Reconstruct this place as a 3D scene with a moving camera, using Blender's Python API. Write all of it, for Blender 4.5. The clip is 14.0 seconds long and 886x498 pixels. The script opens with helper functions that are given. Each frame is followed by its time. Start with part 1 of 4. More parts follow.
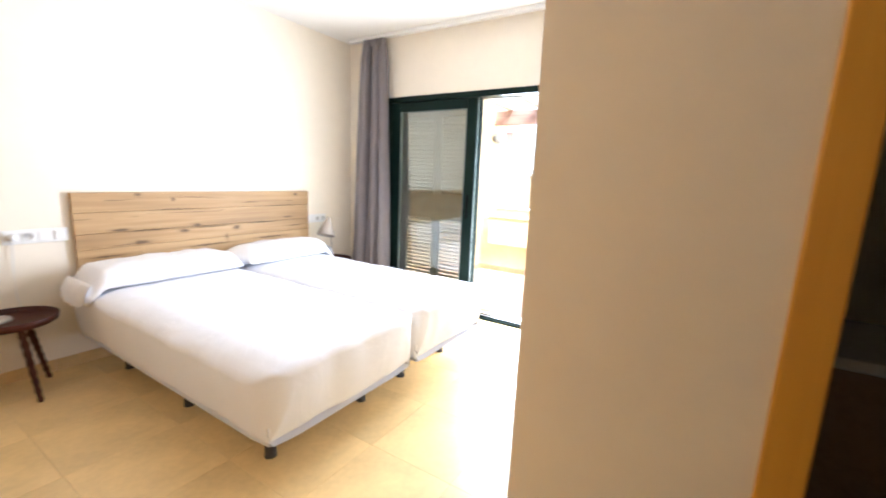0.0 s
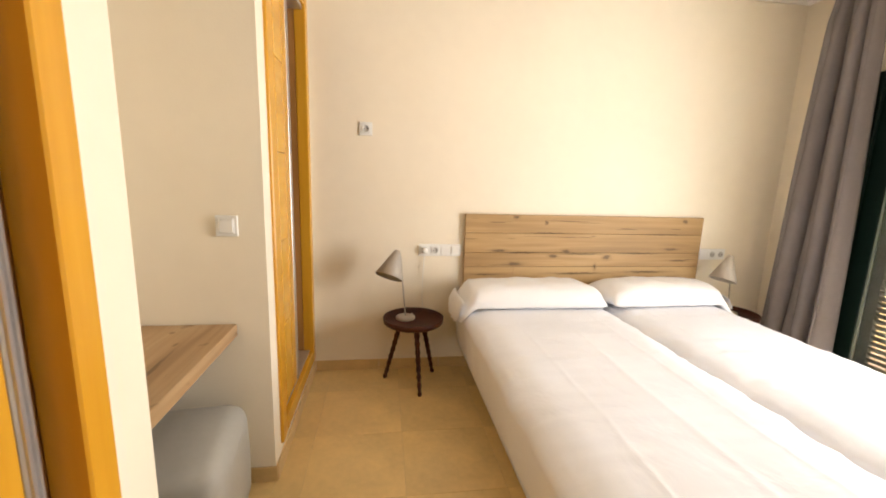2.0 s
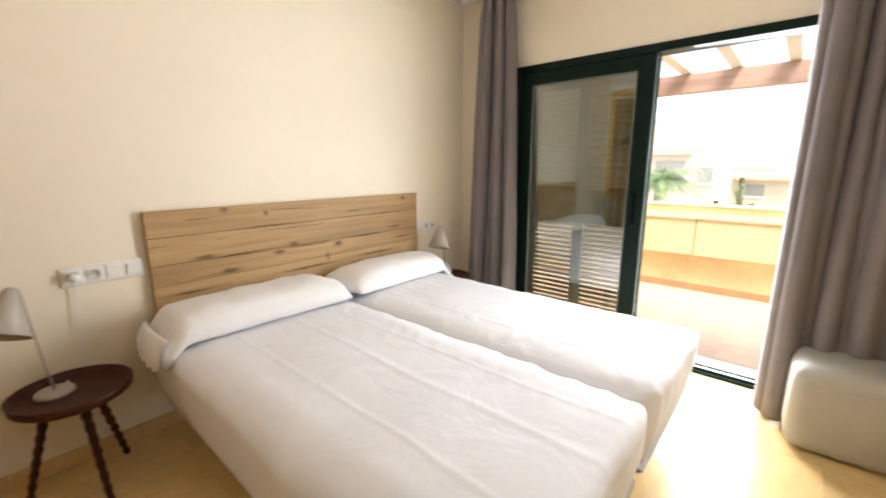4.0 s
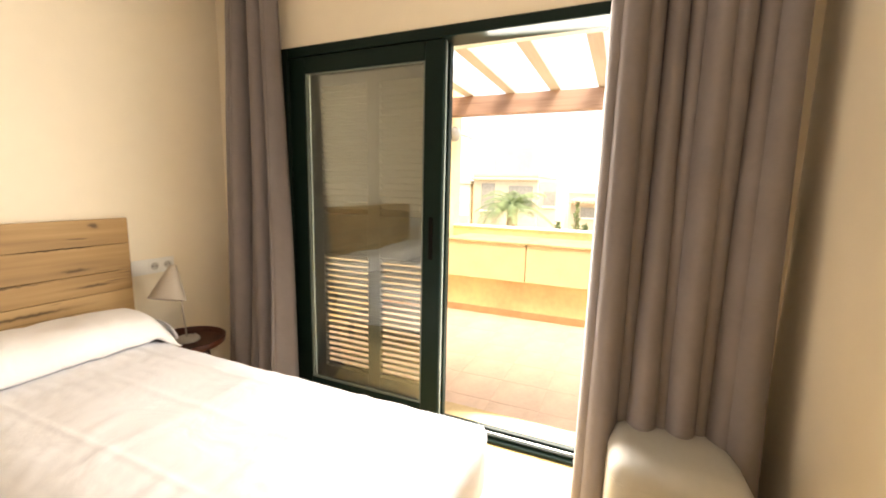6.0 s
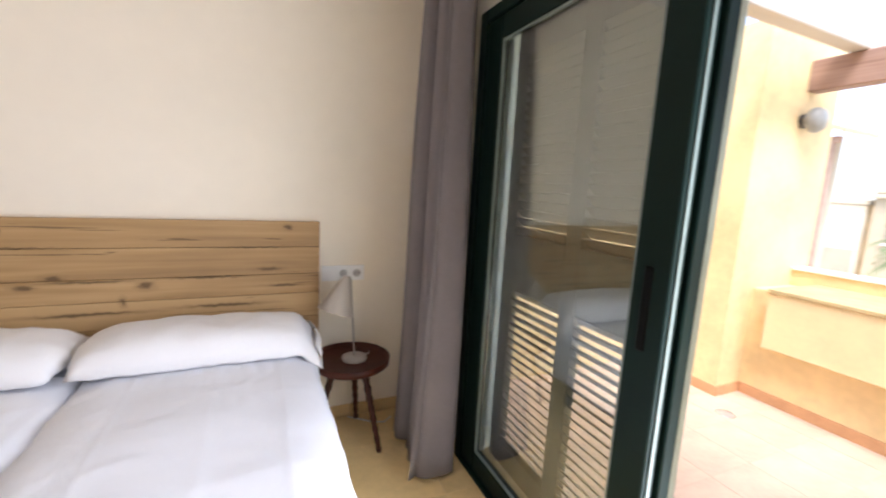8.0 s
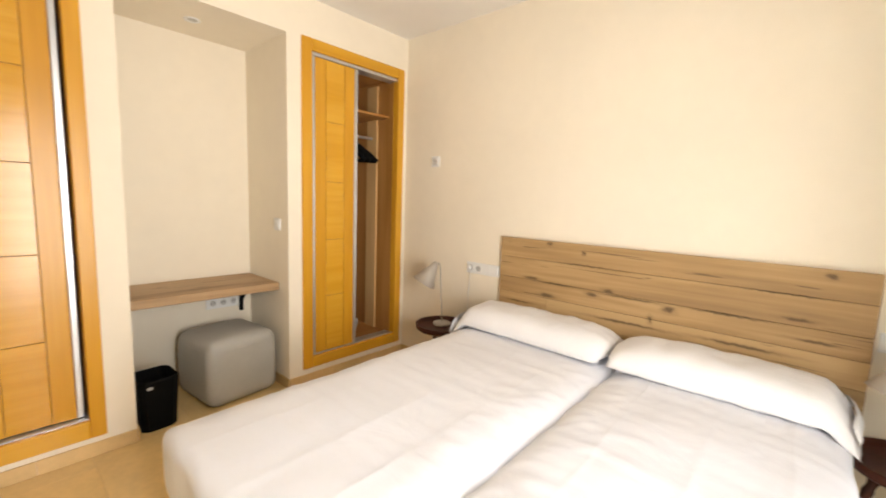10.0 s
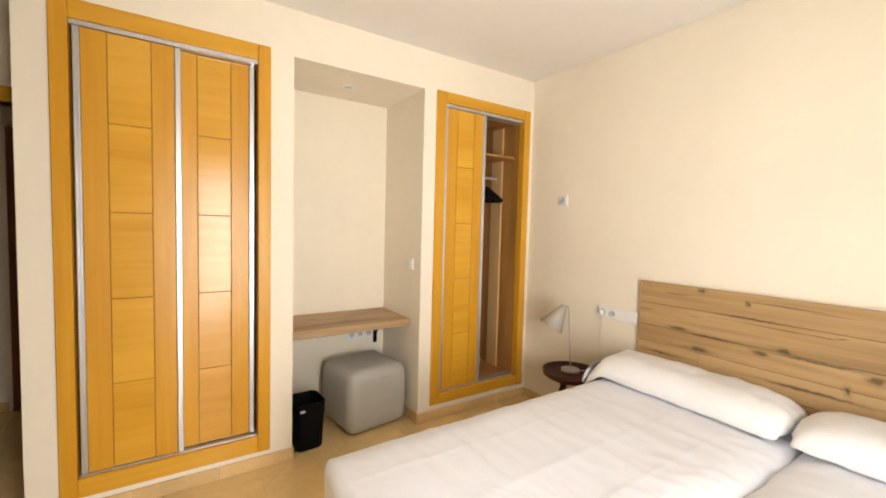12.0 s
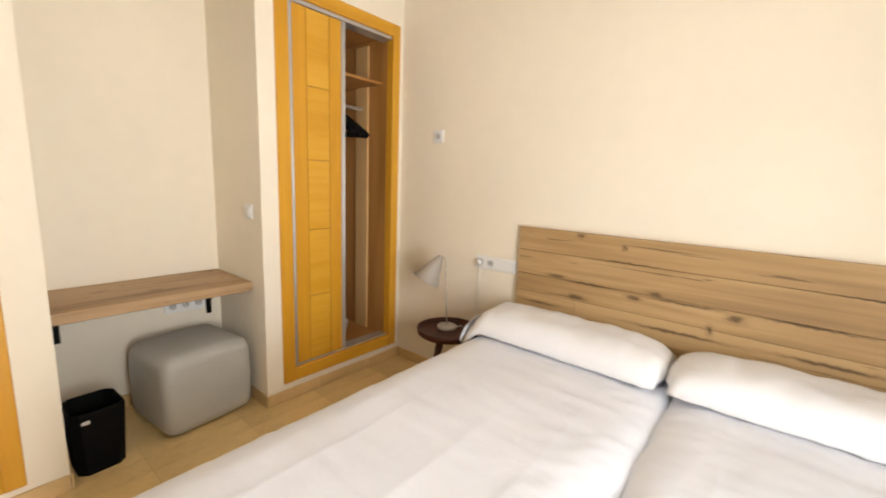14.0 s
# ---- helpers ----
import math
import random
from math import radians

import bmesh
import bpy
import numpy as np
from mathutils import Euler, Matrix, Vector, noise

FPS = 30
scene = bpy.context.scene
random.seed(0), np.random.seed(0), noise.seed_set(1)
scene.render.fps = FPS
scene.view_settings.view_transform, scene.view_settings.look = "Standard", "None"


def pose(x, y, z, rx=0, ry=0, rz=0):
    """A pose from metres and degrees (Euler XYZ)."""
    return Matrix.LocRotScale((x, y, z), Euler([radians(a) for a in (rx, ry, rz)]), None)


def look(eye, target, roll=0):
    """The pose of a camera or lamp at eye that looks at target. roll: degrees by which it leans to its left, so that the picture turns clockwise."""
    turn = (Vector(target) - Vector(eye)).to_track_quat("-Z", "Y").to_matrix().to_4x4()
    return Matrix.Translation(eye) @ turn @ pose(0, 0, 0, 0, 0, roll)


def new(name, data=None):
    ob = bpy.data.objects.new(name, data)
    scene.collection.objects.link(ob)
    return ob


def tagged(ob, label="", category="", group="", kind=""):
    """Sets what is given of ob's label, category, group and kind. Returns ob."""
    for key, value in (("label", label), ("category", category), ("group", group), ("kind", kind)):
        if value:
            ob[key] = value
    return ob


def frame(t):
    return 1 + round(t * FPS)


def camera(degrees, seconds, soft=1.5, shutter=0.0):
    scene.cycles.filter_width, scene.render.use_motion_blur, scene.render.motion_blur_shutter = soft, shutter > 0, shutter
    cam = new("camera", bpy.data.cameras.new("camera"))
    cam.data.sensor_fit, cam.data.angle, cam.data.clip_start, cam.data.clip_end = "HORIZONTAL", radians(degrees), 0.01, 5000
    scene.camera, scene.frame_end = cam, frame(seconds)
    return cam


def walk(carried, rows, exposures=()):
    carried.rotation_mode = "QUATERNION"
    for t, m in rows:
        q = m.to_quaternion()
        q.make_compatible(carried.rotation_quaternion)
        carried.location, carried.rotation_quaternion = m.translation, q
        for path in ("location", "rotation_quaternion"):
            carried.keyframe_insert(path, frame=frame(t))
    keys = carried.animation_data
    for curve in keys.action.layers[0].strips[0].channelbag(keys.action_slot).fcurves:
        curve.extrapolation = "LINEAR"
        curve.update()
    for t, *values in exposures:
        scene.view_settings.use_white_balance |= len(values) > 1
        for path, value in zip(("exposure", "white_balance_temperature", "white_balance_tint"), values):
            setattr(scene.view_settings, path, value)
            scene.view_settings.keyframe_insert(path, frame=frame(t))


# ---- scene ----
cam = camera(94.8, 14.0, soft=1.8, shutter=0.3)
PATH = [
    (0, (0.115, -3.308, 1.298), (1.786, -2.265, 0.952), 2.4),
    (0.5, (0.232, -3.231, 1.388), (1.559, -1.784, 1.004), 3.4),
    (1, (0.337, -3.058, 1.357), (1.268, -1.323, 1.007), 2.7),
    (1.5, (0.405, -2.889, 1.351), (0.96, -0.998, 1.012), 2.2),
    (2, (0.466, -2.738, 1.357), (0.756, -0.791, 1.006), 1.8),
    (2.5, (0.473, -2.589, 1.351), (0.835, -0.66, 0.967), 1.5),
    (3, (0.467, -2.438, 1.352), (1.209, -0.626, 0.945), 0.7),
    (3.5, (0.461, -2.333, 1.329), (1.617, -0.749, 0.935), -0.0),
    (4, (0.517, -2.317, 1.323), (1.993, -1.029, 0.921), -0.1),
    (4.2, (0.569, -2.326, 1.335), (2.142, -1.163, 0.923), 0.2),
    (6.5, (1.873, -2.369, 1.295), (3.69, -1.587, 1.004), 1.2),
    (7, (2.181, -2.325, 1.302), (3.818, -1.208, 1.031), 1.7),
    (7.5, (2.435, -2.24, 1.3), (3.732, -0.742, 1.028), 2.4),
    (8, (2.549, -2.177, 1.315), (3.36, -0.373, 1.019), 3.1),
    (8.5, (2.728, -2.184, 1.321), (2.787, -0.213, 0.984), 2.0),
    (8.7, (2.726, -2.162, 1.316), (2.532, -0.202, 0.965), 1.9),
    (9, (2.68, -2.214, 1.299), (2.159, -0.313, 0.961), 2.0),
    (11.5, (2.507, -2.471, 1.427), (0.806, -1.43, 1.283), 1.8),
    (12, (2.465, -2.485, 1.416), (0.797, -1.387, 1.307), 1.5),
    (12.5, (2.379, -2.452, 1.376), (0.855, -1.172, 1.176), 1.4),
    (13, (2.317, -2.369, 1.365), (1.061, -0.843, 1.056), 1.5),
    (13.5, (2.304, -2.237, 1.353), (1.253, -0.571, 1.011), 2.0),
    (14, (2.159, -2.121, 1.348), (0.909, -0.595, 1.021), 2.2),
]
LIGHTNESS = [(0, 2.22, 5250, 12), (0.5, 1.9, 5200, 11), (1, 1.74, 5400, 10), (1.5, 1.6, 5850, 10), (2, 1.66, 6650, 11), (3, 1.58, 6650, 11), (4, 1.36, 6150, 10),
             (6.3, 1.42, 7600, 13), (7, 1.35, 7500, 13), (7.5, 1.16, 6450, 15), (8, 1.06, 5700, 15), (8.5, 1.14, 5800, 15), (9, 1.33, 6600, 12), (11.5, 1.48, 6700, 10), (12.5, 1.45, 6400, 10), (14, 1.4, 6350, 10)]
walk(cam, [(t, look(eye, target, roll)) for t, eye, target, roll in PATH], LIGHTNESS)

# ---- world and light ----
world = bpy.data.worlds.new("sky")
world.use_nodes = True
scene.world = world
wn = world.node_tree.nodes
sky = wn.new("ShaderNodeTexSky")
sky.sky_type = 'NISHITA'
sky.sun_disc = False
sky.sun_elevation = radians(59)
sky.sun_rotation = radians(215.9)
sky.air_density = 1.0
sky.dust_density = 2.0
sky.ozone_density = 0.3
haze = wn.new("ShaderNodeVectorMath")      # even milky haze over the whole sky
haze.operation = 'ADD'
haze.inputs[1].default_value = (2.3, 2.25, 2.15)
world.node_tree.links.new(sky.outputs[0], haze.inputs[0])
world.node_tree.links.new(haze.outputs[0], wn["Background"].inputs[0])
wn["Background"].inputs[1].default_value = 0.15

sun = new("sun", bpy.data.lights.new("sun", 'SUN'))
sun.data.energy = 3.7
sun.data.angle = radians(24)
sun.data.color = (1.0, 0.93, 0.82)
sun.matrix_world = look((4.9 - 2.9, -1.5 - 4.0, 8.3), (4.9, -1.5, 0))

glow = new("window_daylight", bpy.data.lights.new("window_daylight", 'AREA'))
glow.data.shape = 'RECTANGLE'
glow.data.size, glow.data.size_y = 0.78, 1.95
glow.data.energy = 43
glow.data.color = (1.0, 0.985, 0.96)
glow.matrix_world = look((3.66, -2.09, 1.02), (2.0, -2.38, 0.86))

# ---- materials ----
def mat(name, col, rough=0.5, metal=0.0, var=0.08, scale=6.0, bump=0.0, bscale=60.0, bdist=0.004, warp=0.0, stretch=None, col2=None, spec=None, piece=0.0):
    """Plain surface: two scales of colour variation and fine relief."""
    m = bpy.data.materials.new(name)
    m.use_nodes = True
    nt = m.node_tree
    b = nt.nodes["Principled BSDF"]
    b.inputs["Roughness"].default_value = rough
    b.inputs["Metallic"].default_value = metal
    if spec is not None:
        b.inputs["Specular IOR Level"].default_value = spec
    tc = nt.nodes.new("ShaderNodeTexCoord")
    mp = nt.nodes.new("ShaderNodeMapping")
    if stretch:
        mp.inputs["Scale"].default_value = stretch
    nt.links.new(tc.outputs["Object"], mp.inputs[0])
    n1 = nt.nodes.new("ShaderNodeTexNoise")
    n1.inputs["Scale"].default_value = scale
    n1.inputs["Detail"].default_value = 6
    n2 = nt.nodes.new("ShaderNodeTexNoise")
    n2.inputs["Scale"].default_value = scale * 9
    n2.inputs["Detail"].default_value = 3
    for n in (n1, n2):
        nt.links.new(mp.outputs[0], n.inputs["Vector"])
    add = nt.nodes.new("ShaderNodeMath")
    add.operation = 'MULTIPLY_ADD'
    add.inputs[1].default_value = 0.35
    nt.links.new(n2.outputs[0], add.inputs[0])
    nt.links.new(n1.outputs[0], add.inputs[2])
    if piece:
        oi = nt.nodes.new("ShaderNodeObjectInfo")
        pa = nt.nodes.new("ShaderNodeMath")
        pa.operation = 'MULTIPLY_ADD'
        pa.inputs[1].default_value = piece
        nt.links.new(oi.outputs["Random"], pa.inputs[0])
        nt.links.new(add.outputs[0], pa.inputs[2])
        add = pa
    ramp = nt.nodes.new("ShaderNodeValToRGB")
    c2 = col2 or tuple(max(0.0, c * (1 - 2 * var)) for c in col)
    c1 = tuple(min(1.0, c * (1 + var)) for c in col)
    ramp.color_ramp.elements[0].position = 0.38
    ramp.color_ramp.elements[1].position = 0.88 + piece * 0.6
    ramp.color_ramp.elements[0].color = (*c2, 1)
    ramp.color_ramp.elements[1].color = (*c1, 1)
    nt.links.new(add.outputs[0], ramp.inputs[0])
    nt.links.new(ramp.outputs[0], b.inputs["Base Color"])
    if bump:
        n3 = nt.nodes.new("ShaderNodeTexNoise")
        n3.inputs["Scale"].default_value = bscale
        n3.inputs["Detail"].default_value = 4
        nt.links.new(mp.outputs[0], n3.inputs["Vector"])
        bp = nt.nodes.new("ShaderNodeBump")
        bp.inputs["Strength"].default_value = bump
        bp.inputs["Distance"].default_value = bdist
        n3.inputs["Distortion"].default_value = warp
        nt.links.new(n3.outputs[0], bp.inputs["Height"])
        nt.links.new(bp.outputs[0], b.inputs["Normal"])
    return m


def wood(name, dark, mid, light, axis, rough=0.45, grain=26.0, knots=0.0, cracks=0.0, piece=0.25, spec=0.4, spots=()):
    """Timber with grain along one axis (0, 1, 2), optional knots and dark cracks."""
    m = bpy.data.materials.new(name)
    m.use_nodes = True
    nt = m.node_tree
    b = nt.nodes["Principled BSDF"]
    b.inputs["Roughness"].default_value = rough
    b.inputs["Specular IOR Level"].default_value = spec
    tc = nt.nodes.new("ShaderNodeTexCoord")
    oi = nt.nodes.new("ShaderNodeObjectInfo")
    off = nt.nodes.new("ShaderNodeVectorMath")
    off.operation = 'MULTIPLY_ADD'
    comb = nt.nodes.new("ShaderNodeCombineXYZ")
    for i in range(3):
        nt.links.new(oi.outputs["Random"], comb.inputs[i])
    nt.links.new(comb.outputs[0], off.inputs[0])
    off.inputs[1].default_value = (17, 23, 31)
    nt.links.new(tc.outputs["Object"], off.inputs[2])

    def noise_at(scale, squeeze, detail=5, distortion=0.0):
        mp = nt.nodes.new("ShaderNodeMapping")
        s = [scale] * 3
        s[axis] = scale * squeeze
        mp.inputs["Scale"].default_value = s
        nt.links.new(off.outputs[0], mp.inputs[0])
        n = nt.nodes.new("ShaderNodeTexNoise")
        n.inputs["Scale"].default_value = 1.0
        n.inputs["Detail"].default_value = detail
        n.inputs["Distortion"].default_value = distortion
        nt.links.new(mp.outputs[0], n.inputs["Vector"])
        return n.outputs[0]
    broad = noise_at(grain * 0.25, 0.16, 4, 0.6)
    fine = noise_at(grain * 2.2, 0.04, 5, 0.2)
    mix = nt.nodes.new("ShaderNodeMath")
    mix.operation = 'MULTIPLY_ADD'
    mix.inputs[1].default_value = 0.55
    nt.links.new(fine, mix.inputs[0])
    nt.links.new(broad, mix.inputs[2])
    sh = nt.nodes.new("ShaderNodeMath")
    sh.operation = 'MULTIPLY_ADD'
    sh.inputs[1].default_value = piece
    nt.links.new(oi.outputs["Random"], sh.inputs[0])
    nt.links.new(mix.outputs[0], sh.inputs[2])
    ramp = nt.nodes.new("ShaderNodeValToRGB")
    cr = ramp.color_ramp
    cr.elements[0].position, cr.elements[1].position = 0.5, 1.1
    cr.elements[0].color, cr.elements[1].color = (*dark, 1), (*light, 1)
    e = cr.elements.new(0.78)
    e.color = (*mid, 1)
    nt.links.new(sh.outputs[0], ramp.inputs[0])
    out = ramp.outputs[0]

    def darken(out, src, lo, hi, colr, most=0.62):
        r = nt.nodes.new("ShaderNodeMapRange")
        r.inputs["From Min"].default_value, r.inputs["From Max"].default_value = lo, hi
        r.inputs["To Max"].default_value = most
        nt.links.new(src, r.inputs["Value"])
        mx = nt.nodes.new("ShaderNodeMix")
        mx.data_type = 'RGBA'
        nt.links.new(r.outputs[0], mx.inputs[0])
        nt.links.new(out, mx.inputs[6])
        mx.inputs[7].default_value = (*colr, 1)
        return mx.outputs[2]
    if knots:
        out = darken(out, noise_at(15, 0.5, 2, 0.5), 0.665 - knots * 0.04, 0.72, tuple(c * 0.45 for c in dark))
    if spots:
        wav = nt.nodes.new("ShaderNodeVectorMath")
        wav.operation = 'MULTIPLY_ADD'
        wn1 = nt.nodes.new("ShaderNodeTexNoise")
        wn1.inputs["Scale"].default_value = 34
        nt.links.new(tc.outputs["Object"], wn1.inputs["Vector"])
        nt.links.new(wn1.outputs["Color"], wav.inputs[0])
        wav.inputs[1].default_value = (0.05, 0, 0.016)
        nt.links.new(tc.outputs["Object"], wav.inputs[2])
        nearest = None
        for sx, sz, sw, sh_ in spots:
            sub = nt.nodes.new("ShaderNodeVectorMath")
            sub.operation = 'SUBTRACT'
            sub.inputs[1].default_value = (sx + 0.025, 0, sz + 0.008)
            nt.links.new(wav.outputs[0], sub.inputs[0])
            mul = nt.nodes.new("ShaderNodeVectorMath")
            mul.operation = 'MULTIPLY'
            mul.inputs[1].default_value = (0.85 / sw, 0, 0.75 / sh_)
            nt.links.new(sub.outputs[0], mul.inputs[0])
            lng = nt.nodes.new("ShaderNodeVectorMath")
            lng.operation = 'LENGTH'
            nt.links.new(mul.outputs[0], lng.inputs[0])
            if nearest is None:
                nearest = lng.outputs["Value"]
            else:
                mn = nt.nodes.new("ShaderNodeMath")
                mn.operation = 'MINIMUM'
                nt.links.new(nearest, mn.inputs[0])
                nt.links.new(lng.outputs["Value"], mn.inputs[1])
                nearest = mn.outputs[0]
        out = darken(out, nearest, 2.0, 0.9, dark, 0.5)
        out = darken(out, nearest, 1.05, 0.5, tuple(c * 0.35 for c in dark), 0.75)
    if cracks:
        out = darken(out, noise_at(42, 0.045, 3, 0.4), 0.685 - cracks * 0.05, 0.69, tuple(c * 0.3 for c in dark))
    nt.links.new(out, b.inputs["Base Color"])
    bp = nt.nodes.new("ShaderNodeBump")
    bp.inputs["Strength"].default_value = 0.12
    bp.inputs["Distance"].default_value = 0.002
    nt.links.new(fine, bp.inputs["Height"])
    nt.links.new(bp.outputs[0], b.inputs["Normal"])
    return m


PLASTER = mat("cream_wall_paint", (0.85, 0.77, 0.63), 0.75, var=0.025, scale=1.3, bump=0.10, bscale=120)
CEILING = mat("white_ceiling_paint", (0.84, 0.815, 0.77), 0.8, var=0.02, scale=1.0, bump=0.06, bscale=120)
TILE = mat("beige_stone_tile", (0.79, 0.575, 0.265), 0.32, var=0.11, scale=3.5, bump=0.02, bscale=30, piece=0.15)
GROUT = mat("beige_grout", (0.58, 0.43, 0.23), 0.8, var=0.1, scale=20)
SKIRT = mat("beige_skirting_tile", (0.64, 0.445, 0.21), 0.3, var=0.12, scale=5, piece=0.25)
BEECH = wood("orange_beech_veneer", (0.55, 0.255, 0.014), (0.62, 0.30, 0.020), (0.67, 0.345, 0.030), 2, 0.30, 18, piece=0.10)
BEECH_H = wood("orange_beech_veneer_cross", (0.57, 0.27, 0.016), (0.65, 0.33, 0.026), (0.70, 0.375, 0.038), 1, 0.21, 18, piece=0.12)
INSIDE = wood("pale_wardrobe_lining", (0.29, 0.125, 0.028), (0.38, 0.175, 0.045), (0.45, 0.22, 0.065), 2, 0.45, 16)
BATTEN = wood("pale_batten_wood", (0.56, 0.33, 0.12), (0.64, 0.40, 0.17), (0.70, 0.46, 0.21), 2, 0.45, 16)
GROOVE = mat("dark_groove", (0.16, 0.06, 0.01), 0.6, var=0.1)
KNOTS = ((0.24, 0.50, 0.042, 0.007), (0.42, 0.487, 0.10, 0.004), (0.36, 0.405, 0.040, 0.010), (0.64, 0.462, 0.026, 0.009), (0.74, 0.498, 0.024, 0.010),
         (0.86, 0.478, 0.13, 0.004), (1.055, 0.455, 0.026, 0.013), (1.30, 0.482, 0.14, 0.004), (1.56, 0.515, 0.050, 0.007), (1.63, 0.43, 0.07, 0.005),
         (0.84, 0.335, 0.16, 0.005), (1.37, 0.345, 0.13, 0.005), (0.36, 0.735, 0.014, 0.009), (0.58, 0.70, 0.009, 0.009), (1.65, 0.722, 0.014, 0.009),
         (0.97, 0.385, 0.010, 0.014), (0.15, 0.33, 0.08, 0.004), (0.60, 0.626, 0.12, 0.003), (1.50, 0.623, 0.13, 0.003))
PLANK = wood("weathered_oak_plank", (0.225, 0.135, 0.06), (0.385, 0.24, 0.105), (0.50, 0.335, 0.16), 0, 0.6, 15, cracks=0.45, piece=0.18, spots=KNOTS)
DESKWOOD = wood("oak_desk_top", (0.23, 0.13, 0.06), (0.40, 0.255, 0.13), (0.50, 0.34, 0.19), 1, 0.5, 18, knots=0.6, cracks=0.9)
WALNUT = wood("dark_walnut", (0.020, 0.007, 0.004), (0.042, 0.011, 0.006), (0.062, 0.017, 0.009), 2, 0.42, 30, spec=0.22)
SHEET = mat("white_cotton_sheet", (0.83, 0.84, 0.895), 0.85, var=0.012, scale=4, bump=0.40, bscale=4.2, bdist=0.018, warp=0.8)
PILLOWC = mat("white_pillowcase", (0.84, 0.83, 0.84), 0.85, var=0.012, scale=5, bump=0.35, bscale=9, bdist=0.014, warp=1.0)
DARKMETAL = mat("dark_grey_metal", (0.05, 0.05, 0.055), 0.5, var=0.1)
BASECLOTH = mat("white_base_cloth", (0.78, 0.765, 0.75), 0.85, var=0.02, scale=6)
CURTAIN = mat("grey_taupe_curtain", (0.205, 0.181, 0.182), 0.85, var=0.06, scale=5, bump=0.25, bscale=400)
GREEN = mat("dark_green_aluminium", (0.005, 0.014, 0.011), 0.42, var=0.1, scale=8, spec=0.12)
BEAD = mat("grey_green_bead", (0.16, 0.20, 0.18), 0.35, var=0.05)
LINING = mat("pale_green_lining", (0.80, 0.87, 0.80), 0.5, var=0.04)
ALU = mat("brushed_aluminium", (0.62, 0.62, 0.63), 0.33, 0.75, var=0.06, scale=4, stretch=(40, 40, 1))
SLATM = mat("dark_green_louvre", (0.32, 0.33, 0.25), 0.45, var=0.1, scale=8)
GREIGE = mat("greige_lamp_metal", (0.40, 0.355, 0.30), 0.45, var=0.04)
WHITEP = mat("white_plastic", (0.82, 0.81, 0.78), 0.35, var=0.01)
HOLE = mat("grey_socket_hole", (0.55, 0.53, 0.50), 0.5)
POUFM = mat("pale_grey_leatherette", (0.44, 0.43, 0.395), 0.5, var=0.04, scale=5, bump=0.12, bscale=220)
BLACKP = mat("black_plastic", (0.004, 0.004, 0.004), 0.6, var=0.1, spec=0.08)
OCHRE = mat("ochre_render", (0.83, 0.65, 0.36), 0.85, var=0.12, scale=2.0, bump=0.5, bscale=35)
OCHREP = mat("ochre_panel_paint", (0.80, 0.64, 0.37), 0.6, var=0.06, scale=3)
STONETOP = mat("pale_yellow_stone_top", (0.55, 0.43, 0.22), 0.7, var=0.12, scale=8)
TERRA = mat("pinkish_terrace_tile", (0.63, 0.475, 0.365), 0.6, var=0.12, scale=4, piece=0.1)
TERRAGR = mat("terrace_joint", (0.58, 0.43, 0.32), 0.8, var=0.1, scale=20)
TERRASK = mat("terracotta_skirting", (0.58, 0.33, 0.17), 0.6, var=0.1, scale=6)
BEAMW = wood("brown_beam_timber", (0.25, 0.15, 0.11), (0.35, 0.225, 0.17), (0.43, 0.295, 0.225), 1, 0.7, 20, cracks=0.8)
RAFTW = wood("greyed_rafter_timber", (0.44, 0.40, 0.35), (0.50, 0.46, 0.40), (0.56, 0.52, 0.46), 0, 0.75, 20)
COPING = mat("white_coping", (0.80, 0.79, 0.76), 0.7, var=0.03)
HOUSEW = mat("cream_house_render", (0.55, 0.48, 0.36), 0.85, var=0.08, scale=0.6)
ROOFT = mat("clay_roof_tile", (0.55, 0.36, 0.24), 0.8, var=0.15, scale=1.5)
DARKGL = mat("dark_window_glass", (0.30, 0.29, 0.26), 0.15, var=0.1)
FROND = mat("palm_green", (0.19, 0.25, 0.11), 0.6, var=0.25, scale=1)
TRUNK = mat("palm_trunk_bark", (0.28, 0.19, 0.11), 0.9, var=0.25, scale=6, bump=0.6, bscale=12)
GROUND = mat("dry_pale_ground", (0.50, 0.45, 0.36), 0.9, var=0.2, scale=0.2)
SHRUB = mat("shrub_green", (0.20, 0.25, 0.12), 0.7, var=0.3, scale=3)
REDWOOD = wood("dark_red_door_wood", (0.12, 0.03, 0.012), (0.18, 0.05, 0.02), (0.24, 0.075, 0.03), 2, 0.4, 20)
BATHWOOD = wood("dark_vanity_wood", (0.05, 0.025, 0.012), (0.08, 0.04, 0.02), (0.11, 0.06, 0.03), 0, 0.4, 20)
GREYST = mat("grey_stone_top", (0.30, 0.30, 0.28), 0.3, var=0.08)
PAPERM = mat("clear_bag_plastic", (0.6, 0.58, 0.55), 0.2, var=0.2, scale=20)

GLASS = bpy.data.materials.new("window_glass")
GLASS.use_nodes = True
_n = GLASS.node_tree
_g = _n.nodes["Principled BSDF"]
_g.inputs["Base Color"].default_value = (0.94, 0.97, 0.95, 1)
_g.inputs["Roughness"].default_value = 0.0
_g.inputs["Transmission Weight"].default_value = 1.0
_g.inputs["IOR"].default_value = 1.7


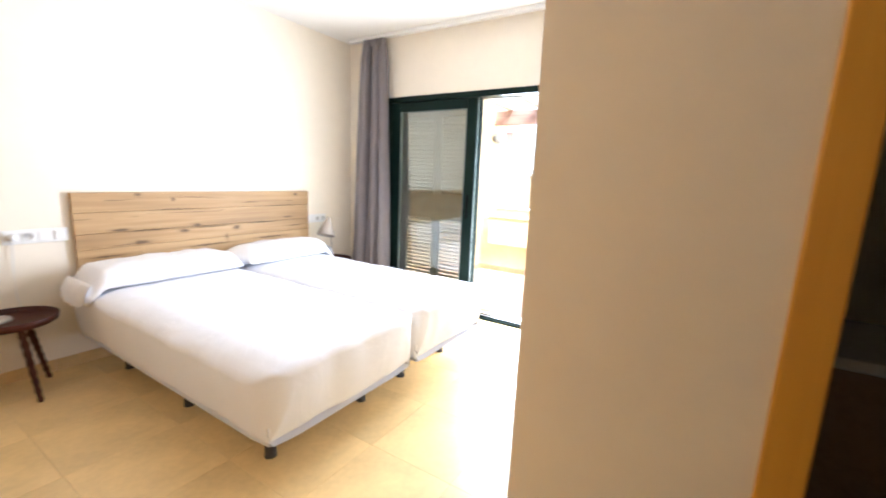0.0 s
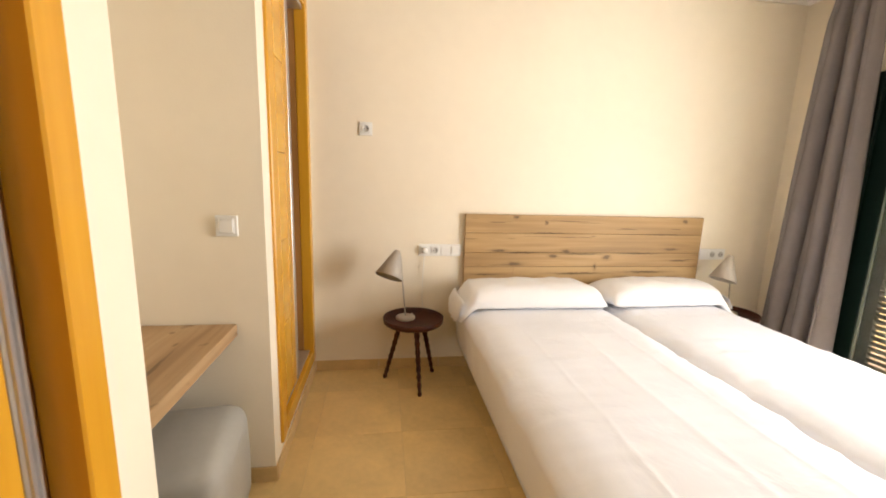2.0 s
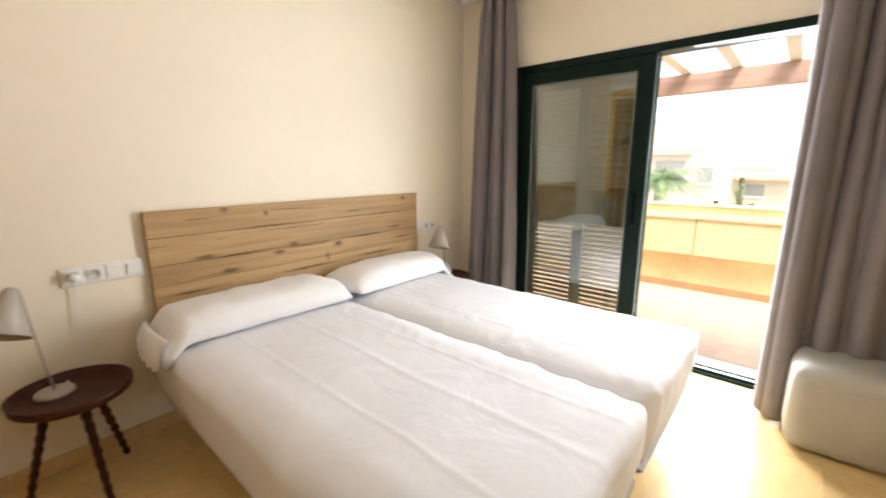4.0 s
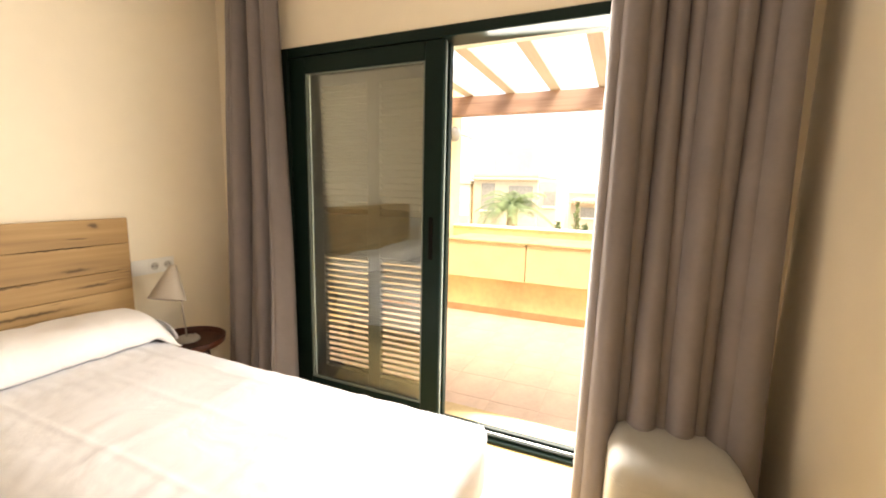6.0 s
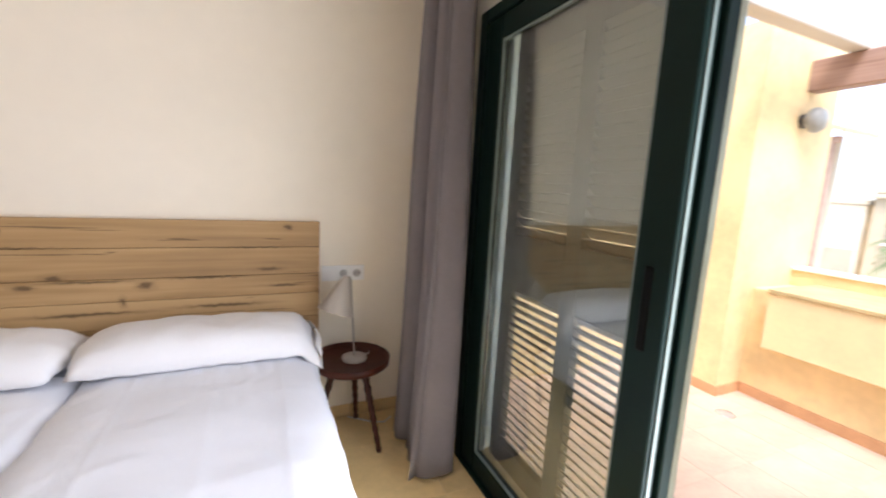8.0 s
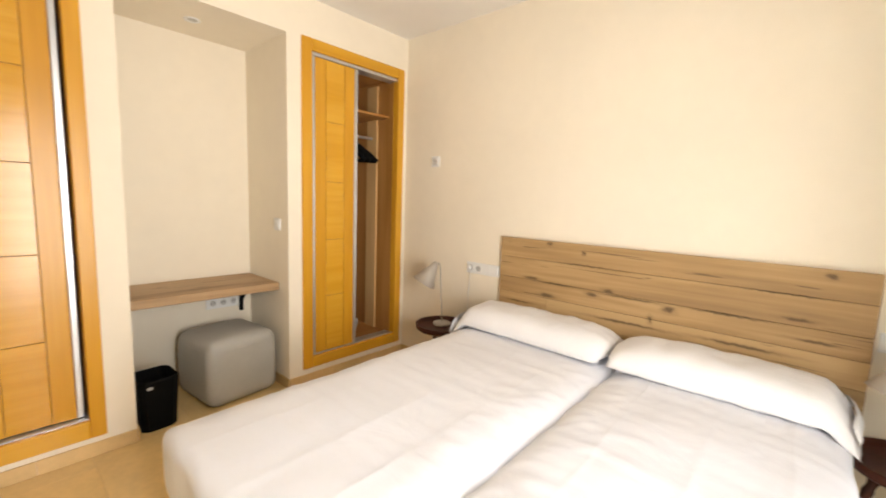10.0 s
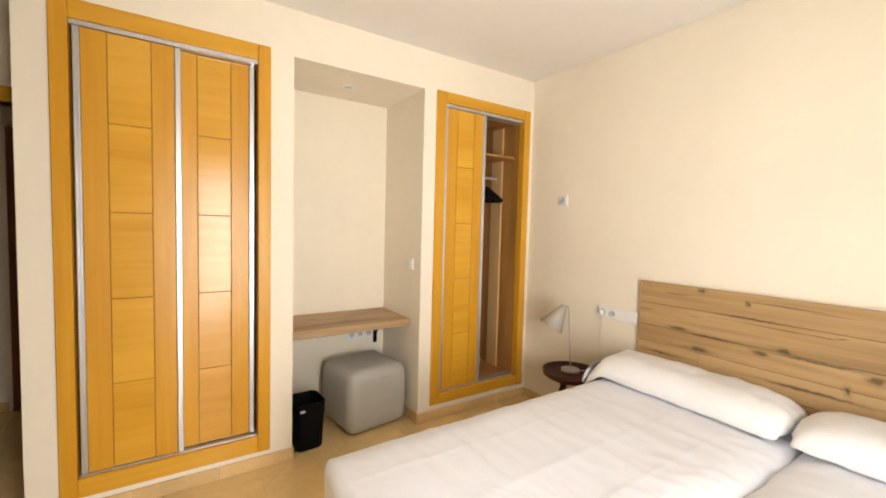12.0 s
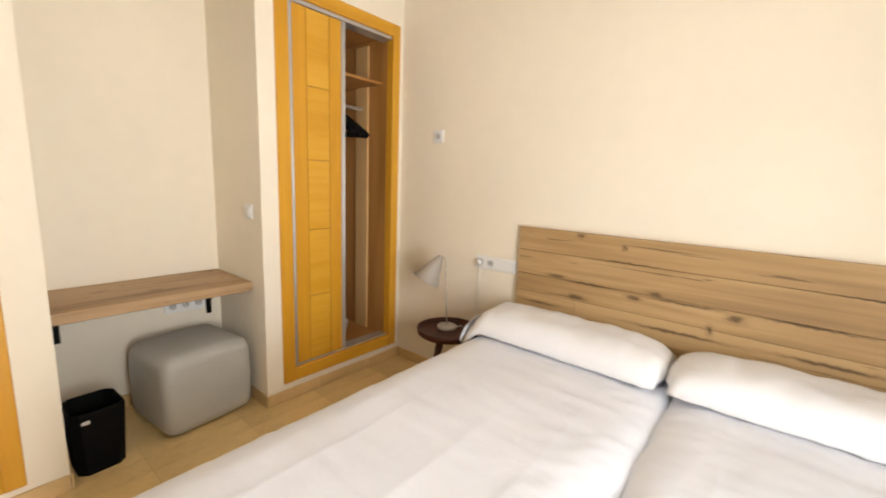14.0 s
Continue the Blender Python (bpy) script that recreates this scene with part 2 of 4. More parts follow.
# ---- mesh helpers ----
def block(bm, x0, x1, y0, y1, z0, z1, bevel=0.0, seg=1):
    x0, x1, y0, y1, z0, z1 = min(x0, x1), max(x0, x1), min(y0, y1), max(y0, y1), min(z0, z1), max(z0, z1)
    vs = [bm.verts.new((x, y, z)) for x in (x0, x1) for y in (y0, y1) for z in (z0, z1)]
    fs = [bm.faces.new([vs[i] for i in q]) for q in
          ((0, 1, 3, 2), (4, 6, 7, 5), (0, 4, 5, 1), (2, 3, 7, 6), (0, 2, 6, 4), (1, 5, 7, 3))]
    if bevel:
        es = list({e for f in fs for e in f.edges})
        bmesh.ops.bevel(bm, geom=es, offset=bevel, segments=seg, profile=0.5, affect='EDGES')
    return bm


def cuboid(x0, x1, y0, y1, z0, z1, bevel=0.0, seg=1):
    return block(bmesh.new(), x0, x1, y0, y1, z0, z1, bevel, seg)


def turned(profile, seg=24, m=None):
    """Solid of revolution from (radius, height) pairs, about z, then posed by m."""
    bm = bmesh.new()
    rings = []
    for r, z in profile:
        if r < 1e-5:
            rings.append([bm.verts.new((0, 0, z))])
        else:
            rings.append([bm.verts.new((r * math.cos(2 * math.pi * i / seg), r * math.sin(2 * math.pi * i / seg), z)) for i in range(seg)])
    for a, b in zip(rings, rings[1:]):
        for i in range(seg):
            j = (i + 1) % seg
            if len(a) == 1 and len(b) == 1:
                break
            if len(a) == 1:
                bm.faces.new((a[0], b[i], b[j]))
            elif len(b) == 1:
                bm.faces.new((a[j], a[i], b[0]))
            else:
                bm.faces.new((a[i], a[j], b[j], b[i]))
    bmesh.ops.recalc_face_normals(bm, faces=bm.faces)
    if m is not None:
        bm.transform(m)
    return bm


def between(a, b):
    """Pose that takes the z axis from a towards b."""
    a, b = Vector(a), Vector(b)
    return Matrix.Translation(a) @ (b - a).to_track_quat('Z', 'Y').to_matrix().to_4x4()


def tube(points, r, seg=8):
    """Round bar through a line of points."""
    bm = bmesh.new()
    pts = [Vector(p) for p in points]
    rings = []
    for i, p in enumerate(pts):
        d = (pts[min(i + 1, len(pts) - 1)] - pts[max(i - 1, 0)]).normalized()
        q = d.to_track_quat('Z', 'Y').to_matrix()
        rings.append([bm.verts.new(p + q @ Vector((r * math.cos(2 * math.pi * k / seg), r * math.sin(2 * math.pi * k / seg), 0))) for k in range(seg)])
    for a, b in zip(rings, rings[1:]):
        for i in range(seg):
            j = (i + 1) % seg
            bm.faces.new((a[i], a[j], b[j], b[i]))
    bm.faces.new(rings[0][::-1])
    bm.faces.new(rings[-1])
    return bm


def mesh_of(name, bm, material, smooth=False):
    me = bpy.data.meshes.new(name)
    bm.to_mesh(me)
    bm.free()
    me.materials.append(material)
    if smooth:
        for p in me.polygons:
            p.use_smooth = True
    return me


def part(name, bm, material, parent=None, label="", smooth=False):
    ob = new(name, mesh_of(name, bm, material, smooth))
    if parent is not None:
        ob.parent = parent
    if label:
        ob["label"] = label
    return ob


def thing(name, label, category, at=(0, 0, 0), turn=0.0, group=""):
    ob = new(name)
    ob.empty_display_size = 0.1
    ob.matrix_world = pose(*at, 0, 0, turn)
    return tagged(ob, label, category, group)


def structure(name, bm, material, label, category, smooth=False):
    return tagged(part(name, bm, material, None, "", smooth), label, category, "", "structure")


# ---- the plan ----
EAST, SOUTH, TOP = 3.43, -2.95, 2.62
CORX, WEND, HALLW, SEND = 1.085, -3.055, -0.62, -4.6   # corridor east wall, wardrobe block end, hall wall, far south end
NY0, NY1, NX, NTOP = -1.91, -1.045, -0.60, 2.36       # niche beside the wardrobes
WY0, WY1, WTOP = -2.50, -0.513, 2.058                 # window opening
TZ = -0.12                                            # terrace floor

# north wall (headboard wall)
structure("wall_north", cuboid(-0.9, EAST, 0, 0.15, -0.05, TOP), PLASTER, "cream painted plaster wall behind the bed", "wall")
# east wall with the window opening
bm = bmesh.new()
block(bm, EAST, 3.72, WY1, 0.15, -0.05, TOP)
block(bm, EAST, 3.72, SOUTH - 0.1, WY0, -0.05, TOP)
block(bm, EAST, 3.72, WY0, WY1, WTOP, TOP)
structure("wall_east", bm, PLASTER, "cream plaster wall around the sliding terrace door", "wall")
# south block: bedroom face and corridor face with the bathroom doorway
BD0, BD1, BDT = -4.30, -3.545, 2.03
bm = bmesh.new()
block(bm, CORX, EAST, SOUTH - 0.1, SOUTH, 0, TOP)
block(bm, CORX, CORX + 0.1, BD1, SOUTH - 0.1, 0, TOP)
block(bm, CORX, CORX + 0.1, SEND, BD0, 0, TOP)
block(bm, CORX, CORX + 0.1, BD0, BD1, BDT, TOP)
structure("wall_south", bm, PLASTER, "cream plaster wall turning into the corridor", "wall")
# west wall: wardrobe wall with niche
bm = bmesh.new()
def wall_w(y0, y1, z0, z1, x0=-0.05):
    block(bm, x0, 0, y0, y1, z0, z1)


wall_w(-0.095, 0, 0, TOP)
wall_w(NY1, -0.88, 0, TOP)
wall_w(-0.88, -0.095, 0, 0.165)
wall_w(-0.88, -0.095, 2.32, TOP)
wall_w(-2.09, NY0, 0, TOP)
wall_w(WEND, -2.885, 0, TOP)
wall_w(-2.885, -2.09, 0, 0.165)
wall_w(-2.885, -2.09, 2.32, TOP)
wall_w(NY0, NY1, NTOP, TOP)
block(bm, NX, -0.05, NY1, NY1 + 0.08, 0, TOP)
block(bm, NX, -0.05, NY0 - 0.08, NY0, 0, TOP)
block(bm, NX, -0.05, NY0, NY1, NTOP, NTOP + 0.08)
block(bm, NX - 0.1, NX, NY0 - 0.08, NY1 + 0.08, 0, TOP)
block(bm, HALLW - 0.1, -0.05, WEND, WEND + 0.08, 0, TOP)
structure("wall_west", bm, PLASTER, "cream wardrobe wall with a recessed desk niche", "wall")
structure("wall_back", cuboid(-0.92, -0.80, WEND + 0.09, 0.0, 0, TOP), PLASTER, "plain wall closing the wardrobe recesses", "wall")
# hall wall with doorway, rooms beyond
bm = bmesh.new()
block(bm, HALLW - 0.1, HALLW, -3.14, WEND, 0, TOP)
block(bm, HALLW - 0.1, HALLW, SEND, -3.98, 0, TOP)
block(bm, HALLW - 0.1, HALLW, -3.98, -3.14, 2.01, TOP)
structure("wall_hall", bm, PLASTER, "cream hall wall with a wood-cased doorway", "wall")
bm = bmesh.new()
block(bm, -1.75, -1.65, SEND, -2.0, 0, TOP)
block(bm, -1.65, HALLW - 0.1, -2.1, -2.0, 0, TOP)
structure("wall_lobby", bm, PLASTER, "plain cream wall beyond the hall doorway", "wall")
structure("wall_corridor_end", cuboid(-1.75, EAST, SEND - 0.1, SEND, 0, TOP), PLASTER, "plain cream wall closing the corridor", "wall")
bm = cuboid(3.3, EAST, SEND, SOUTH - 0.1, 0, TOP)
structure("wall_bathroom", bm, PLASTER, "plain wall closing the dark bathroom", "wall")
structure("ceiling", cuboid(-1.75, 3.72, SEND - 0.1, 0.15, TOP, TOP + 0.12), CEILING, "smooth white painted plaster ceiling", "ceiling")

# window frame and sliding leaf
win = tagged(thing("window_1", "dark green aluminium sliding terrace door, half open", "window", (EAST, 0, 0)), kind="structure")
bm = bmesh.new()
block(bm, -0.012, 0.13, WY1 - 0.055, WY1, 0, WTOP, 0.004)
block(bm, -0.012, 0.13, WY0, WY0 + 0.055, 0, WTOP, 0.004)
part("window_frame", bm, GREEN, win)
part("head_rail", cuboid(-0.012, 0.13, WY0 + 0.055, WY1 - 0.055, WTOP - 0.052, WTOP, 0.004), GREEN, win)
bm = bmesh.new()
block(bm, -0.012, 0.13, WY0 + 0.055, WY1 - 0.055, 0, 0.018, 0.003)
block(bm, 0.012, 0.018, WY0 + 0.055, WY1 - 0.055, 0.018, 0.034)
block(bm, 0.070, 0.076, WY0 + 0.055, WY1 - 0.055, 0.018, 0.034)
part("floor_track", bm, GREEN, win)
bm = bmesh.new()
block(bm, 0.040, 0.048, WY0 + 0.06, -1.535, 0.019, 0.030)
part("track_rail", bm, ALU, win, "bright metal floor rail")
leaf = part("sliding_leaf", cuboid(0.0, 0.045, -1.535, -1.43, 0.034, WTOP - 0.054, 0.004), GREEN, win)
part("stile", cuboid(0.0, 0.045, -0.680, WY1 - 0.057, 0.034, WTOP - 0.054, 0.004), GREEN, leaf)
part("top_rail", cuboid(0.0, 0.045, -1.43, -0.680, 1.915, WTOP - 0.054, 0.003), GREEN, leaf)
part("bottom_rail", cuboid(0.0, 0.045, -1.43, -0.680, 0.034, 0.117, 0.003), GREEN, leaf)
pane = part("pane", cuboid(0.018, 0.026, -1.428, -0.682, 0.119, 1.913), GLASS, leaf, "clear reflecting glass pane")
pane.visible_shadow = False
pane2 = part("pane", cuboid(0.034, 0.039, -1.428, -0.682, 0.119, 1.913), GLASS, leaf, "second pane of the double glazing")
pane2.visible_shadow = False
bm = bmesh.new()
block(bm, 0.006, 0.017, -1.43, -1.422, 0.117, 1.915)
block(bm, 0.006, 0.017, -0.688, -0.680, 0.117, 1.915)
block(bm, 0.006, 0.017, -1.422, -0.688, 1.907, 1.915)
block(bm, 0.006, 0.017, -1.422, -0.688, 0.117, 0.125)
part("glazing_bead", bm, BEAD, leaf, "thin pale glazing bead")
bm = cuboid(-0.006, 0.012, -1.490, -1.465, 0.93, 1.15, 0.004)
part("pull_handle", bm, BLACKP, leaf, "recessed black pull handle")
# sky reflection on the dark leaf edge, drawn as a paler strip
part("edge_strip", cuboid(0.016, 0.027, -1.540, -1.536, 0.04, WTOP - 0.06), BEAD, leaf, "grey strip standing in for the sky's glint on the leaf edge")
part("rear_stile", cuboid(0.062, 0.105, -1.540, -1.455, 0.034, WTOP - 0.054, 0.004), GREEN, win)

bm = bmesh.new()
block(bm, 0.131, 0.288, WY1 - 0.014, WY1 - 0.002, 0, WTOP)
block(bm, 0.050, 0.128, WY1 - 0.070, WY1 - 0.056, 0.035, WTOP - 0.053)
block(bm, 0.131, 0.288, WY0 + 0.002, WY0 + 0.014, 0, WTOP)
block(bm, 0.131, 0.288, WY0 + 0.014, WY1 - 0.014, WTOP - 0.014, WTOP - 0.002)
part("outer_lining", bm, LINING, win, "pale green reveal lining")

# louvred shutter behind the glass
shut = thing("louvred_shutter", "dark green louvred shutter closed behind the glass", "shutter", (3.60, 0, 0))
part("shutter_frame", cuboid(-0.02, 0.02, -0.671, -0.590, 0.03, 2.0, 0.003), SLATM, shut)
part("stile", cuboid(-0.02, 0.02, -1.08, -0.996, 0.03, 2.0, 0.003), SLATM, shut)
part("stile", cuboid(-0.014, 0.014, -1.505, -1.42, 0.03, 2.0, 0.003), SLATM, shut)
for (ya, yb) in ((-0.996, -0.671), (-1.42, -1.08)):
    for (za, zb) in ((0.03, 0.135), (0.885, 1.13), (1.88, 2.0)):
        part("rail", cuboid(-0.02, 0.02, ya, yb, za, zb, 0.002), SLATM, shut)
slat_mesh = {}
for (ya, yb) in ((-0.996, -0.671), (-1.42, -1.08)):
    for (za, zb) in ((0.135, 0.885), (1.13, 1.88)):
        n = round((zb - za) / 0.0375)
        for i in range(n):
            key = round(yb - ya, 3)
            if key not in slat_mesh:
                b2 = cuboid(-0.028, 0.028, 0, yb - ya, -0.003, 0.003)
                slat_mesh[key] = mesh_of("slat", b2, SLATM)
            o = new("slat", slat_mesh[key])
            o.parent = shut
            o.matrix_basis = pose(0, ya, za + (i + 0.5) * (zb - za) / n, 0, 40, 0)


# ---- wardrobes ----
def wardrobe(name, y0, y1, frame_edge, doors, label):
    """Built-in wardrobe: outer casing, sliding doors of five panels between metal edges, lined inside.
    doors: (y start, y end, x of the face)."""
    fy0, fy1, z0, z1 = frame_edge
    wd = thing(name, label, "wardrobe", (0, (fy0 + fy1) / 2, 0.09))
    cy, cz = (fy0 + fy1) / 2, 0.09

    def add(nm, x0, x1, ya, yb, za, zb, m, parent=None, bev=0.0, lab=""):
        return part(nm, cuboid(x0, x1, ya - cy, yb - cy, za - cz, zb - cz, bev), m, parent or wd, lab)
    oy0, oy1, oz0, oz1 = y0, y1, 0.19, 2.295
    add("casing", -0.05, 0.014, fy0, oy0, z0, z1, BEECH, None, 0.004)
    add("casing", -0.05, 0.014, oy1, fy1, z0, z1, BEECH, None, 0.004)
    add("casing", -0.05, 0.012, oy0, oy1, oz1, z1, BEECH_H, None, 0.004)
    add("casing", -0.05, 0.012, oy0, oy1, z0, oz0, BEECH_H, None, 0.004)
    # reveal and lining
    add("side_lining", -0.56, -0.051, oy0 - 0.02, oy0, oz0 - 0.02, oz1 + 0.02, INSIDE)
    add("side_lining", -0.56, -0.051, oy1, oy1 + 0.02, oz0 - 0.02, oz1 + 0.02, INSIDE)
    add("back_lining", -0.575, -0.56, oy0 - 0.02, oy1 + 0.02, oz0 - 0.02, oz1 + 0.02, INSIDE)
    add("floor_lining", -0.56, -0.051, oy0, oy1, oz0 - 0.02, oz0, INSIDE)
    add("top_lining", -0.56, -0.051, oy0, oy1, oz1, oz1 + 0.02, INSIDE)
    add("top_track", -0.10, -0.004, oy0, oy1, oz1 - 0.022, oz1, ALU, None, 0.002, "aluminium sliding track")
    add("bottom_track", -0.10, -0.012, oy0, oy1, oz0, oz0 + 0.008, ALU, None, 0.002, "aluminium sliding track")
    zt, zb = oz1 - 0.024, oz0 + 0.012
    for (da, db, fx) in doors:
        door = add("sliding_door", fx - 0.022, fx - 0.004, da + 0.02, db - 0.02, zb, zt, GROOVE)
        for ya, yb in ((da, da + 0.026), (db - 0.026, db)):
            add("edge_profile", fx - 0.026, fx + 0.002, ya, yb, zb, zt, ALU, door, 0.003, "ribbed aluminium edge profile")
            for ry in (ya + 0.004, yb - 0.009):
                add("edge_rib", fx + 0.002, fx + 0.007, ry, ry + 0.005, zb, zt, ALU, door)
        a, b = da + 0.028, db - 0.028
        s = (b - a) * 0.26
        add("stile_panel", fx - 0.006, fx, a, a + s, zb, zt, BEECH, door, 0.0015)
        add("stile_panel", fx - 0.006, fx, b - s, b, zb, zt, BEECH, door, 0.0015)
        ph = (zt - zb) / 5
        for i in range(5):
            add("cross_panel", fx - 0.006, fx, a + s + 0.003, b - s - 0.003, zb + i * ph + 0.0015, zb + (i + 1) * ph - 0.0015, BEECH_H, door, 0.0015)
    return wd, add


ward1, add1 = wardrobe("built_in_wardrobe", -2.875, -2.10, (-2.94, -2.035, 0.10, 2.378),
                       ((-2.865, -2.455, -0.012), (-2.50, -2.112, -0.046)),
                       "built-in orange beech wardrobe with two closed sliding doors")
ward2, add2 = wardrobe("built_in_wardrobe", -0.87, -0.105, (-0.946, -0.04, 0.11, 2.372),
                       ((-0.865, -0.485, -0.012), (-0.87, -0.49, -0.046)),
                       "built-in orange beech wardrobe with one door slid open")
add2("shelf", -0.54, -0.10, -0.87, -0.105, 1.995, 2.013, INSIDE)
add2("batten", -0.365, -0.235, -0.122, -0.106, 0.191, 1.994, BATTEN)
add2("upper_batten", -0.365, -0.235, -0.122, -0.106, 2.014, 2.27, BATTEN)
part("clothes_rail", tube([(-0.30, -0.86 + 0.493, 1.845 - 0.09), (-0.30, -0.11 + 0.493, 1.845 - 0.09)], 0.012), ALU, ward2, "chrome clothes rail")


def hanger(y, lean):
    h = thing("coat_hanger", "black plastic coat hanger on the wardrobe rail", "hanger", (-0.30, y, 1.845), lean, "hangers on the rail")
    hook = [(0.016 * math.cos(a), 0, 0.004 + 0.016 * math.sin(a)) for a in np.linspace(-0.6, 3.14, 10)] + [(-0.012, 0, -0.012), (0, 0, -0.025), (0, 0, -0.05)]
    part("hook", tube(hook, 0.0022, 6), ALU, h, "thin metal hook")
    b2 = tube([(-0.21, 0, -0.205), (-0.18, 0, -0.175), (-0.05, 0, -0.075), (0, 0, -0.055), (0.05, 0, -0.075), (0.18, 0, -0.175), (0.21, 0, -0.205)], 0.02, 8)
    part("shoulder_bar", b2, BLACKP, h, "", True)
    part("trouser_bar", tube([(-0.20, 0, -0.205), (0.20, 0, -0.205)], 0.009, 8), BLACKP, h)
    return h


for hy, ln in ((-0.45, 4), (-0.425, -8), (-0.40, 12), (-0.375, 24), (-0.35, 40), (-0.33, 55)):
    hanger(hy, ln)
bag = bmesh.new()
bmesh.ops.create_icosphere(bag, subdivisions=3, radius=1)
for v in bag.verts:
    d = 0.75 + 0.5 * noise.noise(v.co * 2.3)
    v.co = Vector((v.co.x * 0.07 * d, v.co.y * 0.09 * d, max(0, 0.10 * (v.co.z + 0.9)) * d))
tagged(part("plastic_bag", bag, PAPERM), "crumpled clear plastic bag on the wardrobe floor", "bag").location = (-0.22, -0.40, 0.19)

# ---- desk niche ----
desk = thing("wall_desk", "oak plank desk top on black steel brackets in the niche", "desk", (NX, (NY0 + NY1) / 2, 0.685))
dy = (NY1 - NY0) / 2 - 0.004
part("desk_top", cuboid(0.002, 0.475, -dy, dy, 0, 0.052, 0.003), DESKWOOD, desk)
for yy in (-dy + 0.05, dy - 0.085):
    br = part("bracket", cuboid(0.002, 0.012, yy, yy + 0.03, -0.23, -0.001, 0.001), BLACKP, desk, "black steel bracket")
    part("bracket_arm", cuboid(0.012, 0.22, yy, yy + 0.03, -0.010, -0.001), BLACKP, br)
    part("bracket_brace", tube([(0.014, yy + 0.015, -0.15), (0.17, yy + 0.015, -0.012)], 0.009), BLACKP, br)


def pouf(x, y, turn, size, h, label):
    p = thing("pouf", label, "pouf", (x, y, 0), turn, "square poufs")
    b2 = cuboid(-size / 2, size / 2, -size / 2, size / 2, 0.0, h, 0.065, 6)
    bmesh.ops.subdivide_edges(b2, edges=[e for e in b2.edges if e.calc_length() > 0.1], cuts=4, use_grid_fill=True)
    for v in b2.verts:
        f = 1 - (v.co.z / h - 0.45) ** 2 * 0.13
        v.co.x *= f
        v.co.y *= f
        if v.co.z > h * 0.95:
            v.co.z += 0.014 * max(0, 1 - (v.co.x ** 2 + v.co.y ** 2) / (size * 0.45) ** 2)
    part("cushion_body", b2, POUFM, p, "", True)
    r = size / 2 * 0.972
    pts = []
    for k in range(49):
        a = 2 * math.pi * k / 48
        c, s = math.cos(a), math.sin(a)
        pts.append((r * math.copysign(abs(c) ** 0.26, c), r * math.copysign(abs(s) ** 0.26, s), h - 0.068))
    part("piping", tube(pts, 0.0035, 6), POUFM, p, "", True)
    return p


pouf(-0.285, -1.338, 7, 0.47, 0.43, "pale grey leatherette pouf under the niche desk")
pouf(3.09, -2.60, 3, 0.425, 0.425, "pale grey leatherette pouf beside the drawn curtain")

wb = thing("waste_bin", "black plastic waste bin beside the niche pouf", "bin", (-0.135, -1.795, 0), 3)
bw, bd, bh = 0.20, 0.21, 0.30


def bin_ring(bm_, z, grow, inset):
    """Eight-cornered ring of the bin's outline at height z."""
    hx, hy, c = bd / 2 * grow - inset, bw / 2 * grow - inset, 0.03
    pts = ((hx, -hy + c), (hx, hy - c), (hx - c, hy), (-hx + c, hy), (-hx, hy - c), (-hx, -hy + c), (-hx + c, -hy), (hx - c, -hy))
    return [bm_.verts.new((px, py, z)) for px, py in pts]


b2 = bmesh.new()
rings = [bin_ring(b2, 0.0, 0.86, 0.0), bin_ring(b2, bh - 0.012, 1.0, 0.0), bin_ring(b2, bh, 1.0, 0.003), bin_ring(b2, bh - 0.004, 1.0, 0.008), bin_ring(b2, 0.012, 0.86, 0.008)]
for ra, rb in zip(rings, rings[1:]):
    for k in range(8):
        b2.faces.new((ra[k], ra[(k + 1) % 8], rb[(k + 1) % 8], rb[k]))
b2.faces.new(rings[0][::-1])
b2.faces.new(rings[-1])
part("bin_body", b2, BLACKP, wb)
part("grip_hole", cuboid(bd / 2 - 0.006, bd / 2 + 0.002, -bw / 2 + 0.035, -bw / 2 + 0.065, bh - 0.05, bh - 0.034, 0.002), HOLE, wb, "pale grip slot near the rim")

sp = thing("ceiling_spotlight", "small white recessed spotlight in the niche top", "lamp", (-0.30, -1.48, NTOP))
part("bezel", turned([(0.028, -0.004), (0.042, -0.006), (0.045, 0.0), (0.028, 0.0), (0.028, -0.004)]), WHITEP, sp, "", True)
part("lens", turned([(0.0, -0.002), (0.028, -0.002), (0.028, 0.0)]), HOLE, sp)


